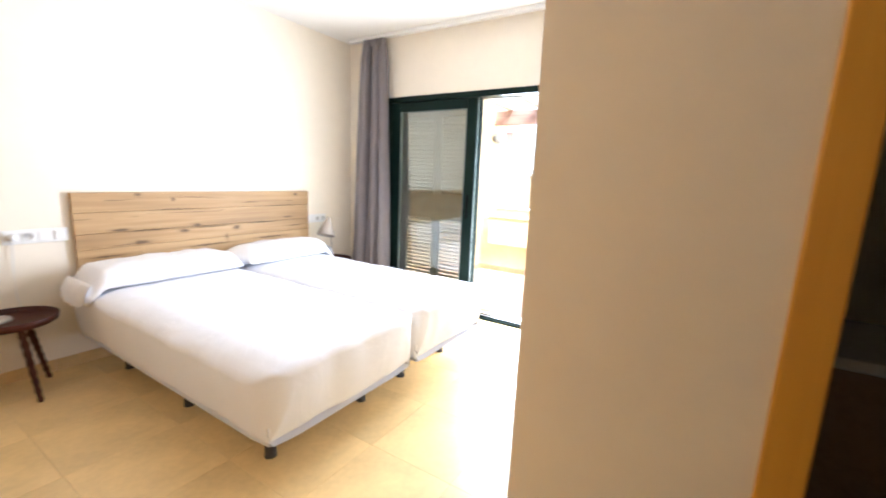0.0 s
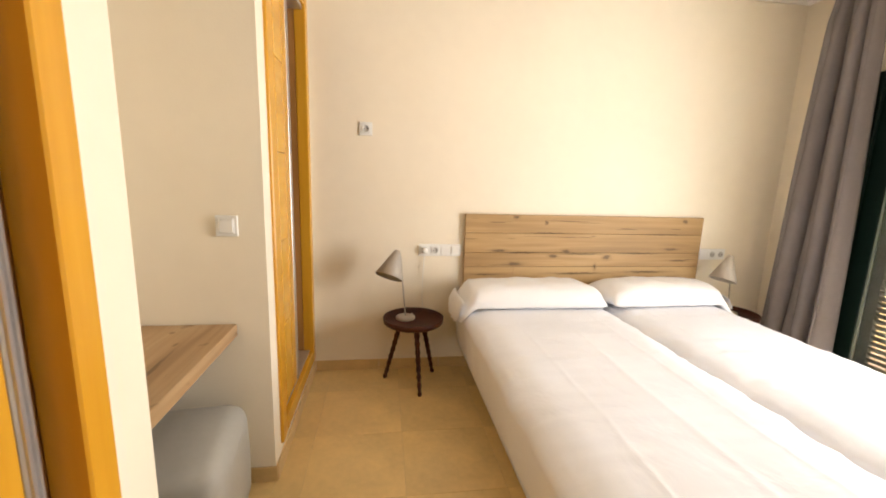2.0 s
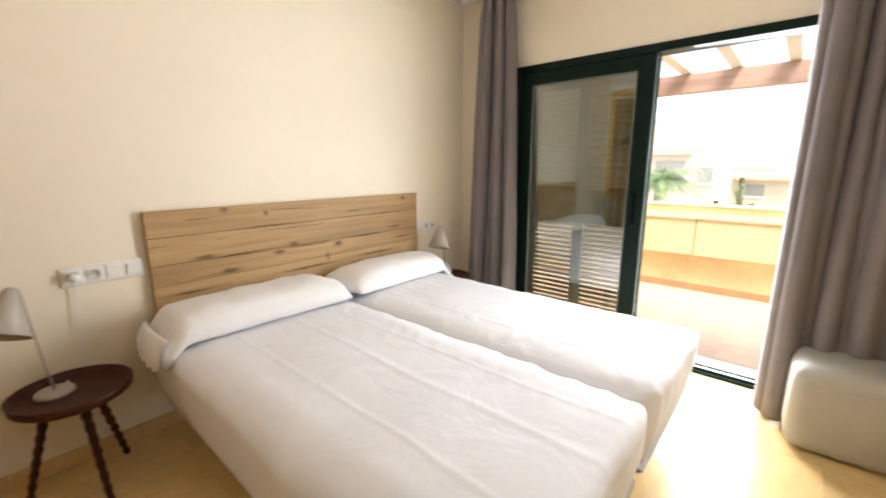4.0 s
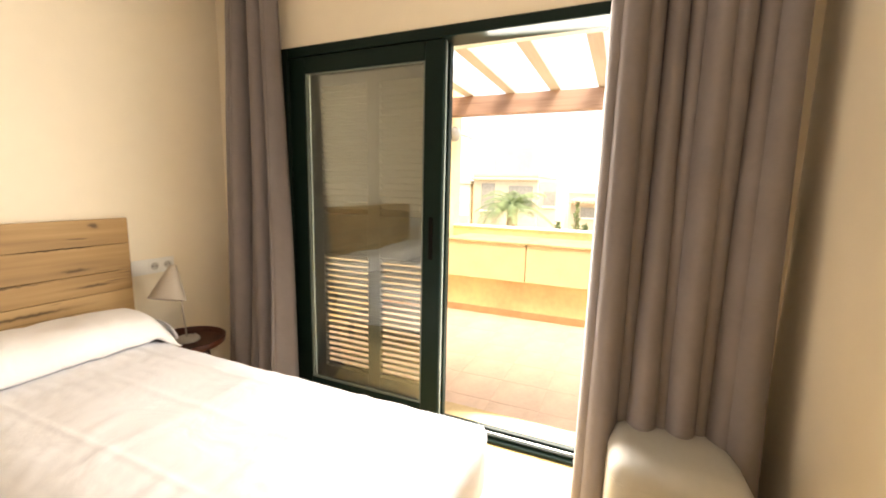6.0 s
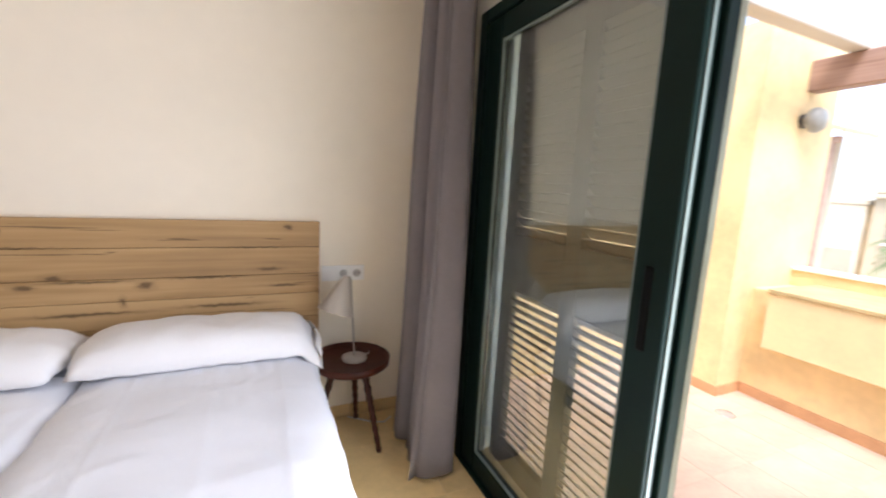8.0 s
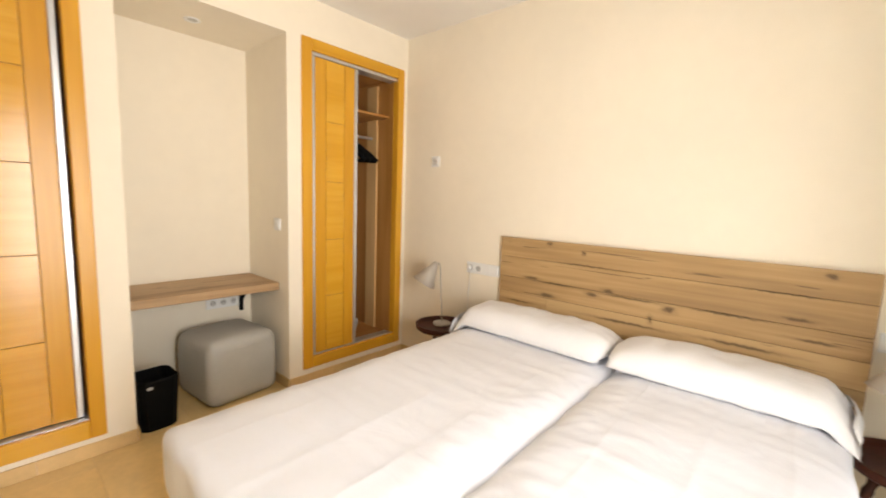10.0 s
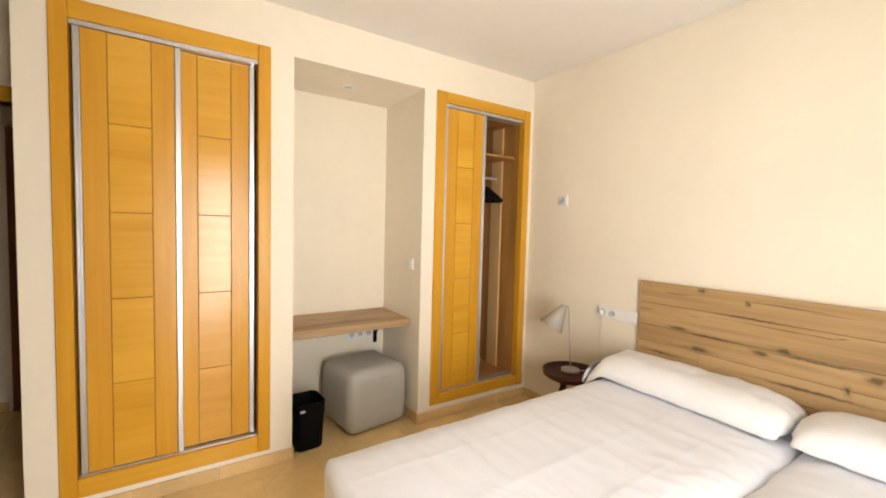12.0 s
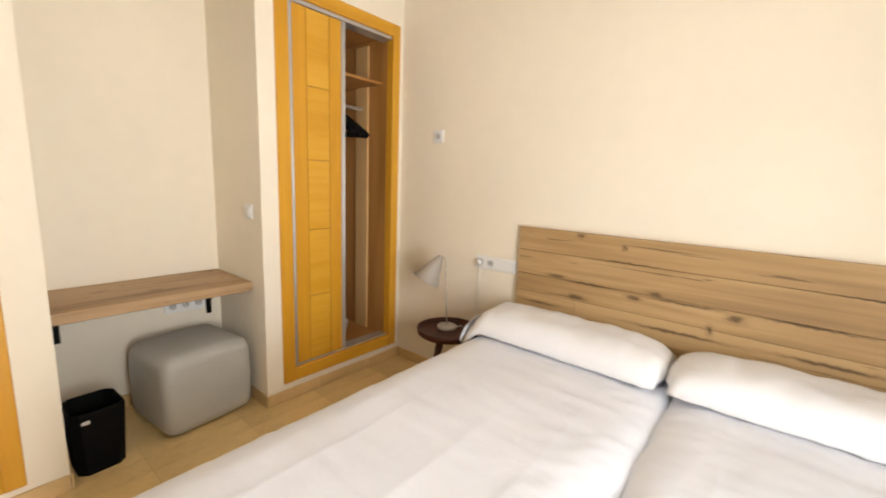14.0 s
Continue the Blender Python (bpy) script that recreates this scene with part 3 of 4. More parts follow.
# ---- bed ----
def bed(x, y, turn, w, outer, label):
    """One single box-spring bed: tucked white cover over base, dark round legs. Head at y = 0 of its own axes."""
    bd_ = thing("single_bed", label, "bed", (x, y, 0), turn, "two beds pushed together")
    L, z0, z1 = 1.98, 0.215, 0.558
    b2 = cuboid(-w / 2, w / 2, -L, 0, z0, z1, 0.045, 5)
    bmesh.ops.subdivide_edges(b2, edges=[e for e in b2.edges if e.calc_length() > 0.15], cuts=96, use_grid_fill=True)
    off = Vector((x * 3.1, 7.7, 0))
    for v in b2.verts:
        p = v.co + off
        top = max(0.0, (v.co.z - 0.35) / 0.21)
        low = 1 - (v.co.z - z0) / (z1 - z0)
        v.co.z += top * (0.006 * noise.noise(p * 3) + 0.004 * noise.noise(Vector((p.x * 2.2 + p.y, p.y * 9, p.z)))
                         + 0.0025 * noise.noise(Vector((p.x * 5, p.y * 22, 1.0))))
        for line in (-0.62, -1.05, -1.48):
            v.co.z += top * 0.003 * math.exp(-((v.co.y - line - 0.03 * noise.noise(p * 2)) / 0.018) ** 2)
        v.co.z += top * 0.0016 * math.exp(-((v.co.x - 0.05 - 0.02 * noise.noise(p * 1.5)) / 0.016) ** 2)
        v.co.z -= 0.006 * (v.co.x / 0.45) ** 2 * top
        for line in (-0.22, 0.27):
            v.co.z += top * 0.0016 * math.exp(-((v.co.x - line - 0.012 * noise.noise(p * 2.5)) / 0.009) ** 2)
        inner = max(0.0, 1 - (w / 2 + v.co.x * outer) / 0.40)
        rumple = noise.noise(Vector((p.x * 7 + p.y * 5, p.y * 17 - p.x * 9, 4.0)))
        v.co.z += top * inner * 0.013 * max(0.0, rumple)
        patch = max(0.0, noise.noise(Vector((p.x * 1.7, p.y * 1.7, 9.0))))
        v.co.z += top * patch * 0.012 * abs(noise.noise(Vector((p.x * 16, p.y * 16, 2.0))))
        e = max(0.0, (v.co.x * outer - (w / 2 - 0.17)) / 0.17)
        v.co.z -= 0.040 * e * e * top
        e = max(0.0, (-v.co.x * outer - (w / 2 - 0.15)) / 0.15)
        v.co.z -= 0.032 * e * e * top
        n = 0.010 * noise.noise(Vector((p.x * 6, p.y * 6, p.z * 2)))
        if abs(v.co.x) > w / 2 - 0.03:
            v.co.x += n - math.copysign(0.030 * low * low, v.co.x)
        if v.co.y < -L + 0.03:
            v.co.y += n + 0.055 * low ** 3
        ex, ey, rc = abs(v.co.x) - (w / 2 - 0.13), -v.co.y - (L - 0.13), 0.13
        if ex > 0 and ey > 0:
            hyp = math.hypot(ex, ey)
            if hyp > rc:
                v.co.x = math.copysign(w / 2 - 0.13 + ex * rc / hyp, v.co.x)
                v.co.y = -(L - 0.13 + ey * rc / hyp)
        corner = max(0, abs(v.co.x) - 0.32) * max(0, -v.co.y - L + 0.16)
        v.co.z += low * corner * 0.8
    part("bed_cover", b2, SHEET, bd_, "tucked white cotton cover", True)
    hem = cuboid(-w / 2 + 0.14, w / 2 - 0.14, -L + 0.24, -0.06, z0 - 0.012, z0 + 0.05, 0.01, 2)
    part("bed_base", hem, BASECLOTH, bd_, "", True)
    for lx in (-w / 2 + 0.19, w / 2 - 0.19):
        for ly in (-L + 0.27, -L / 2, -0.25):
            part("leg", turned([(0, 0), (0.028, 0), (0.026, 0.01), (0.026, 0.201), (0, 0.201)], 14), DARKMETAL, bd_)
            bd_.children[-1].location = (lx, ly, 0)
    return bd_


bed(1.440, -0.065, 0.0, 0.972, -1, "single bed with smooth white cover and dark legs")
bed(2.340, -0.065, 0.2, 0.86, 1, "single bed with white cover pushed beside the other")


def pillow(x, y, z, turn, w, d, h, seed, droop, sag, label):
    ob = thing("pillow", label, "pillow", (x, y, z), turn, "bed pillows")
    b2 = bmesh.new()
    nu, nv = 44, 22
    off = Vector((seed * 5.3, seed * 2.1, 0))
    for side in (1, -1):
        grid = []
        for i in range(nu + 1):
            row = []
            for j in range(nv + 1):
                u, v = -1 + 2 * i / nu, -1 + 2 * j / nv
                e = max(0.0, (1 - abs(u) ** 5)) ** 0.5 * max(0.0, (1 - abs(v) ** 3.2)) ** 0.62
                pinch = 1 - 0.05 * (1 - u * u) * abs(v) - 0.03 * (1 - v * v) * abs(u)
                px, py = u * w / 2 * (1 - 0.05 * v * v), v * d / 2 * pinch
                q = Vector((px, py, 0)) + off
                wr = 0.010 * noise.noise(q * 6) + 0.008 * noise.noise(Vector((q.x * 17, q.y * 9, seed)))
                edge_rip = 0.016 * noise.noise(Vector((q.x * 14, q.y * 14, 3))) * (abs(u) ** 6 + abs(v) ** 6)
                pz = side * h * (0.72 if side > 0 else 0.28) * e + wr * e * (1 if side > 0 else 0.1) + edge_rip * 0.6
                if droop and u * droop > 0.80:
                    pz -= (abs(u) - 0.80) * 0.45
                row.append(b2.verts.new((px + edge_rip, py, pz + h * 0.28 - (0.01 if v < -0.9 else 0))))
            grid.append(row)
        for i in range(nu):
            for j in range(nv):
                q4 = (grid[i][j], grid[i + 1][j], grid[i + 1][j + 1], grid[i][j + 1])
                b2.faces.new(q4 if side > 0 else q4[::-1])
    # open end of the case: a flared, rippled sleeve that sags past the filling
    for side in (1, -1):
        grid = []
        for k in range(9):
            s_ = k / 8
            row = []
            for j in range(nv + 1):
                v = -1 + 2 * j / nv
                q = Vector((s_ * 0.8, v * 2.4, seed))
                rip = noise.noise(Vector((q.y * 2.2, s_, seed * 3)))
                px = droop * (w / 2 * (0.945 - 0.04 * v * v) + sag * 0.6 * s_ * (1 + 0.25 * rip) * (1 - 0.25 * s_))
                pz = h * 0.34 - sag * s_ ** 1.6 + side * (0.016 + 0.010 * s_ + 0.012 * s_ * rip) * (1 - 0.8 * v ** 4)
                row.append(b2.verts.new((px, v * d / 2 * (0.86 + 0.08 * s_), pz)))
            grid.append(row)
        for a, b in zip(grid, grid[1:]):
            for j in range(nv):
                q4 = (a[j], a[j + 1], b[j + 1], b[j])
                b2.faces.new(q4 if side * droop > 0 else q4[::-1])
    bmesh.ops.remove_doubles(b2, verts=b2.verts, dist=0.004)
    part("pillowcase", b2, PILLOWC, ob, "", True)
    return ob


pillow(1.405, -0.245, 0.552, -1, 0.98, 0.41, 0.150, 1.0, -1, 0.10, "long white pillow drooping over the bed edge")
pillow(2.342, -0.245, 0.552, 1, 0.91, 0.41, 0.150, 2.3, 1, 0.055, "long white pillow against the headboard")

hb = thing("headboard", "weathered oak plank headboard on the wall", "headboard", (1.018, 0, 0.36))
zs = [0.0, 0.15, 0.262, 0.385, 0.487, 0.624, 0.752]
part("backing", cuboid(0.002, 1.797, -0.012, -0.001, 0.002, 0.75), PLANK, hb)
cuts = [(), (), (0.36,), (), (), ()]
for (za, zb), cs in zip(zip(zs, zs[1:]), cuts):
    xs = [0.0, *cs, 1.80]
    for xa, xb in zip(xs, xs[1:]):
        part("plank", cuboid(xa + 0.0002, xb - 0.0002, -0.032 - random.uniform(0, 0.0015), -0.013, za + 0.0009, zb - 0.0009, 0.0018), PLANK, hb)


# ---- bedside tables and lamps ----
def bedside_table(x, y, turn, label):
    t = thing("bedside_table", label, "side table", (x, y, 0), turn, "bedside tables")
    part("tray_top", turned([(0, 0.411), (0.175, 0.411), (0.192, 0.423), (0.196, 0.453), (0.190, 0.455), (0.186, 0.429), (0.18, 0.425), (0, 0.425)], 48), WALNUT, t, "", True)
    for k in range(3):
        a = radians(120 * k - 80)
        foot = Vector((0.195 * math.cos(a), 0.195 * math.sin(a), 0.0))
        head = Vector((0.085 * math.cos(a), 0.085 * math.sin(a), 0.413))
        ln = (head - foot).length
        prof = [(0, 0), (0.010, 0)]
        for i in range(1, 30):
            s = i / 30
            prof.append((0.0125 + 0.005 * s + 0.0026 * math.sin(s * 52), s * ln))
        prof += [(0.015, ln), (0, ln)]
        part("leg", turned(prof, 12, between(foot, head)), WALNUT, t, "", True)
    return t


def lamp(x, y, z, tilt_dir, top, hook, foot_x, foot_z, off, label):
    """Small metal table lamp: disc base, thin hooked stem, conical shade hanging to one side."""
    l = thing("table_lamp", label, "lamp", (x, y, z), tilt_dir, "bedside lamps")
    part("base", turned([(0, 0), (0.062, 0), (0.064, 0.004), (0.062, 0.016), (0.05, 0.021), (0, 0.022)], 32), GREIGE, l, "", True)
    stem = [(0, 0, 0.02), (hook * 0.2, off * 0.4, top * 0.4), (hook * 0.45, off * 0.9, top - 0.03), (hook * 0.52, off, top - 0.010), (hook * 0.7, off, top), (hook, off, top + 0.002)]
    part("stem", tube(stem, 0.0042, 8), GREIGE, l, "", True)
    apex, foot = Vector((hook - 0.004, off, top + 0.006)), Vector((foot_x, off, foot_z))
    ln = (apex - foot).length
    prof = [(0.086, 0), (0.088, 0.002), (0.020, ln - 0.01), (0.014, ln), (0, ln), (0, ln - 0.003), (0.012, ln - 0.004), (0.017, ln - 0.012), (0.0845, 0.004), (0.086, 0)]
    part("shade", turned(prof, 32, between(foot, apex)), GREIGE, l, "greige conical metal shade", True)
    cable = [(0.06, 0, 0.006), (0.085, 0.006, 0.004), (0.105, 0.02, 0.004)]
    part("cable", tube(cable, 0.0025, 6), WHITEP, l, "thin white cable")
    return l


bedside_table(0.662, -0.212, 0, "round dark walnut tray table with three turned legs")
bedside_table(2.950, -0.225, 28, "round dark walnut tray table beside the curtain")
lamp(0.613, -0.165, 0.425, 52, 0.455, -0.045, -0.140, 0.305, 0.034, "greige metal table lamp with conical shade")
lamp(2.974, -0.200, 0.425, 22, 0.430, -0.035, -0.103, 0.262, 0.020, "greige metal table lamp with conical shade")
cab = thing("lamp_cable", "thin pale cable lying by the skirting", "cable", (3.06, -0.10, 0.006))
part("wire", tube([(-0.08, 0.075, 0.0), (-0.02, 0.03, 0.0), (0.04, -0.02, 0.0), (0.10, -0.04, 0.0), (0.15, 0.0, 0.0)], 0.004, 6), WHITEP, cab)
cab2 = thing("lamp_cable", "thin pale cable hanging from the socket", "cable", (0.7455, -0.018, 0.42))
part("wire", tube([(0.0, 0, 0.41), (-0.01, 0, 0.25), (-0.012, 0, 0.1), (0.0, 0, 0.0)], 0.0026, 6), WHITEP, cab2)
part("plug", turned([(0, 0), (0.018, 0.002), (0.019, 0.014), (0.012, 0.022), (0, 0.023)], 16, pose(0.0, -0.004, 0.437, 90, 0, 0)), WHITEP, cab2, "round white plug", True)


# ---- sockets and switches ----
def plate(name, label, cat, m, modules, size=0.071, gap=0.071):
    """Row of wall modules lying in x-z of its own axes, facing -y. modules: string of s (socket), b (blank), w (switch)."""
    t = tagged(new(name), label, cat, "wall sockets and switches")
    t.matrix_world = m
    n = len(modules)
    wd = gap * (n - 1) + 0.082
    part("cover_frame", cuboid(-wd / 2, wd / 2, -0.009, 0, -0.041, 0.041, 0.002), WHITEP, t)
    for i, k in enumerate(modules):
        cx = (i - (n - 1) / 2) * gap
        f = part("insert", cuboid(cx - 0.029, cx + 0.029, -0.013, -0.009, -0.029, 0.029, 0.0015), WHITEP, t)
        if k == "s":
            part("socket_well", turned([(0, 0.0), (0.0195, 0.0), (0.0205, 0.003), (0.0205, 0.0)], 20, Matrix.Translation((cx, -0.0138, 0)) @ pose(0, 0, 0, 90, 0, 0)), HOLE, f, "round grey socket well", True)
            for s in (-1, 1):
                part("pin_hole", cuboid(cx + s * 0.0095 - 0.0025, cx + s * 0.0095 + 0.0025, -0.0150, -0.0141, -0.0025, 0.0025), BLACKP, f)
        elif k == "w":
            part("rocker", cuboid(cx - 0.026, cx + 0.026, -0.0165, -0.0132, -0.026, 0.026, 0.002), WHITEP, f)
    return t


plate("socket_strip", "white wall strip with two sockets and two switches", "socket", pose(0.852, -0.0005, 0.857), "ssbw")
plate("socket_strip", "white wall strip with switches and sockets beside headboard", "socket", pose(2.945, -0.0005, 0.835), "bss")
plate("wall_outlet", "small white round-holed outlet high on the wall", "socket", pose(0.352, -0.0005, 1.64), "s")
plate("light_switch", "white rocker light switch in the desk niche", "switch", pose(-0.14, NY1 - 0.0005, 1.14), "w")
plate("niche_sockets", "white socket strip under the niche desk", "socket", pose(NX + 0.0005, -1.25, 0.54, 0, 0, 90), "sss")


# ---- curtains ----
def curtain(name, y_a, y_b, x, spread, folds, depth, seed, label):
    """Hanging pleated curtain between y_a and y_b at the top, wider at the hem."""
    c = thing(name, label, "curtain", (x, (y_a + y_b) / 2, 0.0), 0, "curtains at the terrace door")
    b2 = bmesh.new()
    nu, nv = folds * 14, 26
    half = (y_b - y_a) / 2
    rows = []
    for j in range(nv + 1):
        s = j / nv
        z = 0.02 + (TOP - 0.06) * s
        row = []
        for i in range(nu + 1):
            u = i / nu
            ph = u * folds * 2 * math.pi + 3.6 * noise.noise(Vector((u * 3.4 + seed, 0.3, 0)))
            k = 0.8 + 1.3 * noise.noise(Vector((u * 5, seed, s * 0.7)))
            dep = depth * k * (0.55 + 0.45 * (1 - s) if s < 0.93 else 0.55 * (1 - 0.5 * (s - 0.93) / 0.07))
            shape = math.sin(ph)
            shape = math.copysign(abs(shape) ** 0.75, shape)
            drift = 0.02 * noise.noise(Vector((u * 2 + seed, s * 1.5, 2)))
            row.append(b2.verts.new((dep * shape + drift - 0.07 * (1 - s) ** 1.5, (2 * u - 1) * half * (1 + spread * (1 - s)) + 0.35 * dep * math.cos(ph), z)))
        rows.append(row)
    for a, b in zip(rows, rows[1:]):
        for i in range(nu):
            b2.faces.new((a[i], a[i + 1], b[i + 1], b[i]))
    fab = part("fabric", b2, CURTAIN, c, "", True)
    md = fab.modifiers.new("cloth", 'SOLIDIFY')
    md.thickness = 0.003
    part("heading_tape", cuboid(-0.022, 0.022, -half, half, TOP - 0.10, TOP - 0.035, 0.008), CURTAIN, c, "gathered heading tape")
    return c


curtain("curtain", -0.57, -0.32, 3.31, 0.75, 5, 0.085, 1.7, "floor-length grey taupe curtain gathered in folds")
curtain("curtain", -2.84, -2.29, 3.29, 0.0, 9, 0.125, 5.2, "floor-length grey taupe curtain drawn beside the opening")
tr = thing("curtain_track", "slim white curtain track along the ceiling", "curtain track", (3.31, -1.55, TOP - 0.03))
part("rail", cuboid(-0.012, 0.012, -1.33, 1.45, 0, 0.0295, 0.002), WHITEP, tr)

# ---- hall and bathroom glimpses ----
dc = tagged(thing("door_1", "orange beech doorway casing to the bathroom", "door casing", (CORX, 0, 0)), kind="structure")
part("jamb_casing", cuboid(-0.014, 0.115, BD1, BD1 + 0.075, 0, BDT + 0.075, 0.004), BEECH, dc)
part("jamb_casing", cuboid(-0.014, 0.115, BD0 - 0.075, BD0, 0, BDT + 0.075, 0.004), BEECH, dc)
part("head_casing", cuboid(-0.014, 0.115, BD0, BD1, BDT, BDT + 0.075, 0.004), BEECH_H, dc)
dh = tagged(thing("door_2", "orange beech doorway casing in the hall", "door casing", (HALLW, 0, 0)), kind="structure")
part("jamb_casing", cuboid(-0.11, 0.014, -3.14, -3.07, 0, 2.09, 0.004), BEECH, dh)
part("jamb_casing", cuboid(-0.11, 0.014, -4.05, -3.98, 0, 2.09, 0.004), BEECH, dh)
part("head_casing", cuboid(-0.11, 0.014, -3.98, -3.14, 2.01, 2.09, 0.004), BEECH_H, dh)
od = tagged(thing("door_3", "dark red-brown wooden door standing in the lobby", "door", (-1.65, -3.47, 0)), kind="structure")
part("door_leaf", cuboid(0.0, 0.04, 0.0, 0.78, 0.005, 2.03, 0.003), REDWOOD, od)
van = thing("vanity_unit", "dark wooden bathroom vanity with grey stone top", "cabinet", (1.75, -3.95, 0))
part("cabinet_body", cuboid(0, 0.5, -0.6, 0.7, 0.12, 0.78, 0.004), BATHWOOD, van)
part("plinth", cuboid(0.04, 0.48, -0.58, 0.68, 0, 0.12), BATHWOOD, van)
part("stone_top", cuboid(-0.02, 0.5, -0.62, 0.72, 0.78, 0.82, 0.004), GREYST, van, "grey stone top")
tw = thing("hand_towel", "white towel hanging above the vanity", "towel", (2.1, -3.35, 1.0))
part("towel_cloth", cuboid(-0.012, 0.012, -0.16, 0.16, 0.0, 0.62, 0.01, 2), BASECLOTH, tw, "", True)
part("towel_bar", tube([(0, -0.22, 0.63), (0, 0.43, 0.63)], 0.009), ALU, tw)

# ---- terrace ----
bm = bmesh.new()
block(bm, 5.65, 6.6, -0.40, 0.30, TZ, 2.55)
structure("wall_terrace_pier", bm, OCHRE, "ochre rendered pier closing the terrace side", "wall")
bm = bmesh.new()
block(bm, 3.72, 5.65, 0.30, 0.50, TZ, 2.55)
structure("wall_terrace_north", bm, OCHRE, "ochre rendered terrace side wall", "wall")
bm = bmesh.new()
block(bm, 3.60, 6.6, -4.2, -4.0, TZ, 0.825)
block(bm, 3.60, 3.72, -4.0, SOUTH - 0.1, TZ, TOP)
structure("wall_terrace_south", bm, OCHRE, "ochre rendered terrace end wall", "wall")
bm = bmesh.new()
block(bm, 5.93, 6.40, -4.0, -0.40, TZ, 0.70)
block(bm, 6.40, 6.55, -4.0, -0.40, TZ, 0.825)
structure("wall_parapet", bm, OCHRE, "ochre rendered terrace parapet", "wall")
structure("trim", cuboid(6.38, 6.57, -4.0, -0.40, 0.825, 0.845, 0.004), COPING, "white coping on the terrace parapet", "trim")
for i in range(4):
    ya = -0.57 - 0.91 * (i + 1)
    bx = thing("storage_bench", "ochre panelled bench box with pale stone top", "bench", (5.93, ya + 0.455, 0.32), 0, "terrace bench boxes")
    if ya < -4.0:
        part("front_panel", cuboid(-0.15, -0.001, -0.13 + 0.1, 0.450, 0, 0.40, 0.004), OCHREP, bx)
        part("stone_top", cuboid(-0.165, 0.47, -0.03, 0.453, 0.40, 0.424, 0.003), STONETOP, bx)
    else:
        part("front_panel", cuboid(-0.15, -0.001, -0.450, 0.450, 0, 0.40, 0.004), OCHREP, bx)
        part("stone_top", cuboid(-0.165, 0.47, -0.453, 0.453, 0.40, 0.424, 0.003), STONETOP, bx, "pale stone lid")
structure("baseboard_terrace", cuboid(5.915, 5.929, -4.0, -0.415, TZ, TZ + 0.075, 0.002), TERRASK, "terracotta skirting along the parapet", "skirting")
bm = bmesh.new()
block(bm, 5.635, 5.649, -0.415, 0.30, TZ, TZ + 0.075)
block(bm, 5.649, 5.93, -0.415, -0.401, TZ, TZ + 0.075)
structure("baseboard_pier", bm, TERRASK, "terracotta skirting round the pier", "skirting")
perg = thing("pergola", "brown timber pergola over the terrace", "pergola", (6.22, -2.2, 2.14))
part("beam", cuboid(-0.06, 0.06, -1.8, 1.80, 0, 0.215, 0.008), BEAMW, perg)
for i in range(8):
    y = -0.65 + 2.2 - 0.485 * i
    part("rafter", cuboid(-2.50, 0.22, y - 0.055, y + 0.055, 0.2155, 0.36, 0.004), RAFTW, perg, "greyed timber rafter")
wl = thing("wall_lamp", "round grey wall lamp on the terrace pier", "lamp", (6.17, -0.40, 1.935))
part("wall_plate", turned([(0, 0), (0.05, 0), (0.05, 0.015), (0, 0.015)], 20, pose(0, 0, 0, 90, 0, 0)), DARKMETAL, wl, "", True)
part("globe", turned([(0, 0.015), (0.04, 0.02), (0.085, 0.06), (0.09, 0.09), (0.07, 0.125), (0, 0.145)], 24, pose(0, 0, 0, 90, 0, 0)), GREYST, wl, "", True)
dr = thing("floor_drain", "round metal floor drain in the terrace tiles", "drain", (5.46, -0.60, TZ))
part("grate", turned([(0, 0.004), (0.055, 0.004), (0.06, 0.0), (0, 0.0)], 24), ALU, dr, "", True)
for k in range(-2, 3):
    part("slot", cuboid(-0.035, 0.035, k * 0.016 - 0.003, k * 0.016 + 0.003, 0.0045, 0.005), HOLE, dr)

# ---- beyond the terrace ----
structure("ground", cuboid(-4500, 4500, -4500, 4500, -4.4, -4.0), GROUND, "pale dry ground reaching to the horizon", "ground")


def house(x, y, w, d, h, label, windows, roof=True, turn=0.0):
    """Rendered house block, west face towards the terrace. windows: (y, z, width, height) on the west face."""
    hs = thing("house", label, "house", (x, y, -4.0), turn, "houses across the way")
    part("wall", cuboid(0, d, -w / 2, w / 2, 0, h), HOUSEW, hs)
    part("parapet", cuboid(-0.05, d + 0.05, -w / 2 - 0.05, w / 2 + 0.05, h, h + 0.25, 0.02), HOUSEW, hs)
    if roof:
        rf = part("roof", cuboid(-0.6, 0.25, -w / 2 - 0.2, w / 2 + 0.2, h - 0.15, h - 0.02, 0.02), ROOFT, hs, "clay tile eave")
        for k in range(int(w / 0.3)):
            part("roof_tile", turned([(0, 0), (0.10, 0), (0.10, 0.8), (0, 0.8)], 8, Matrix.Translation((-0.62, -w / 2 + 0.15 + 0.3 * k, h)) @ pose(0, 0, 0, 0, 88, 0)), ROOFT, rf)
    for (wy, wz, ww, wh) in windows:
        wi = part("window", cuboid(-0.03, 0.02, wy - ww / 2, wy + ww / 2, wz - wh / 2, wz + wh / 2), DARKGL, hs, "dark window")
        part("window_sill", cuboid(-0.12, 0.02, wy - ww / 2 - 0.1, wy + ww / 2 + 0.1, wz - wh / 2 - 0.1, wz - wh / 2), COPING, wi)
    return hs


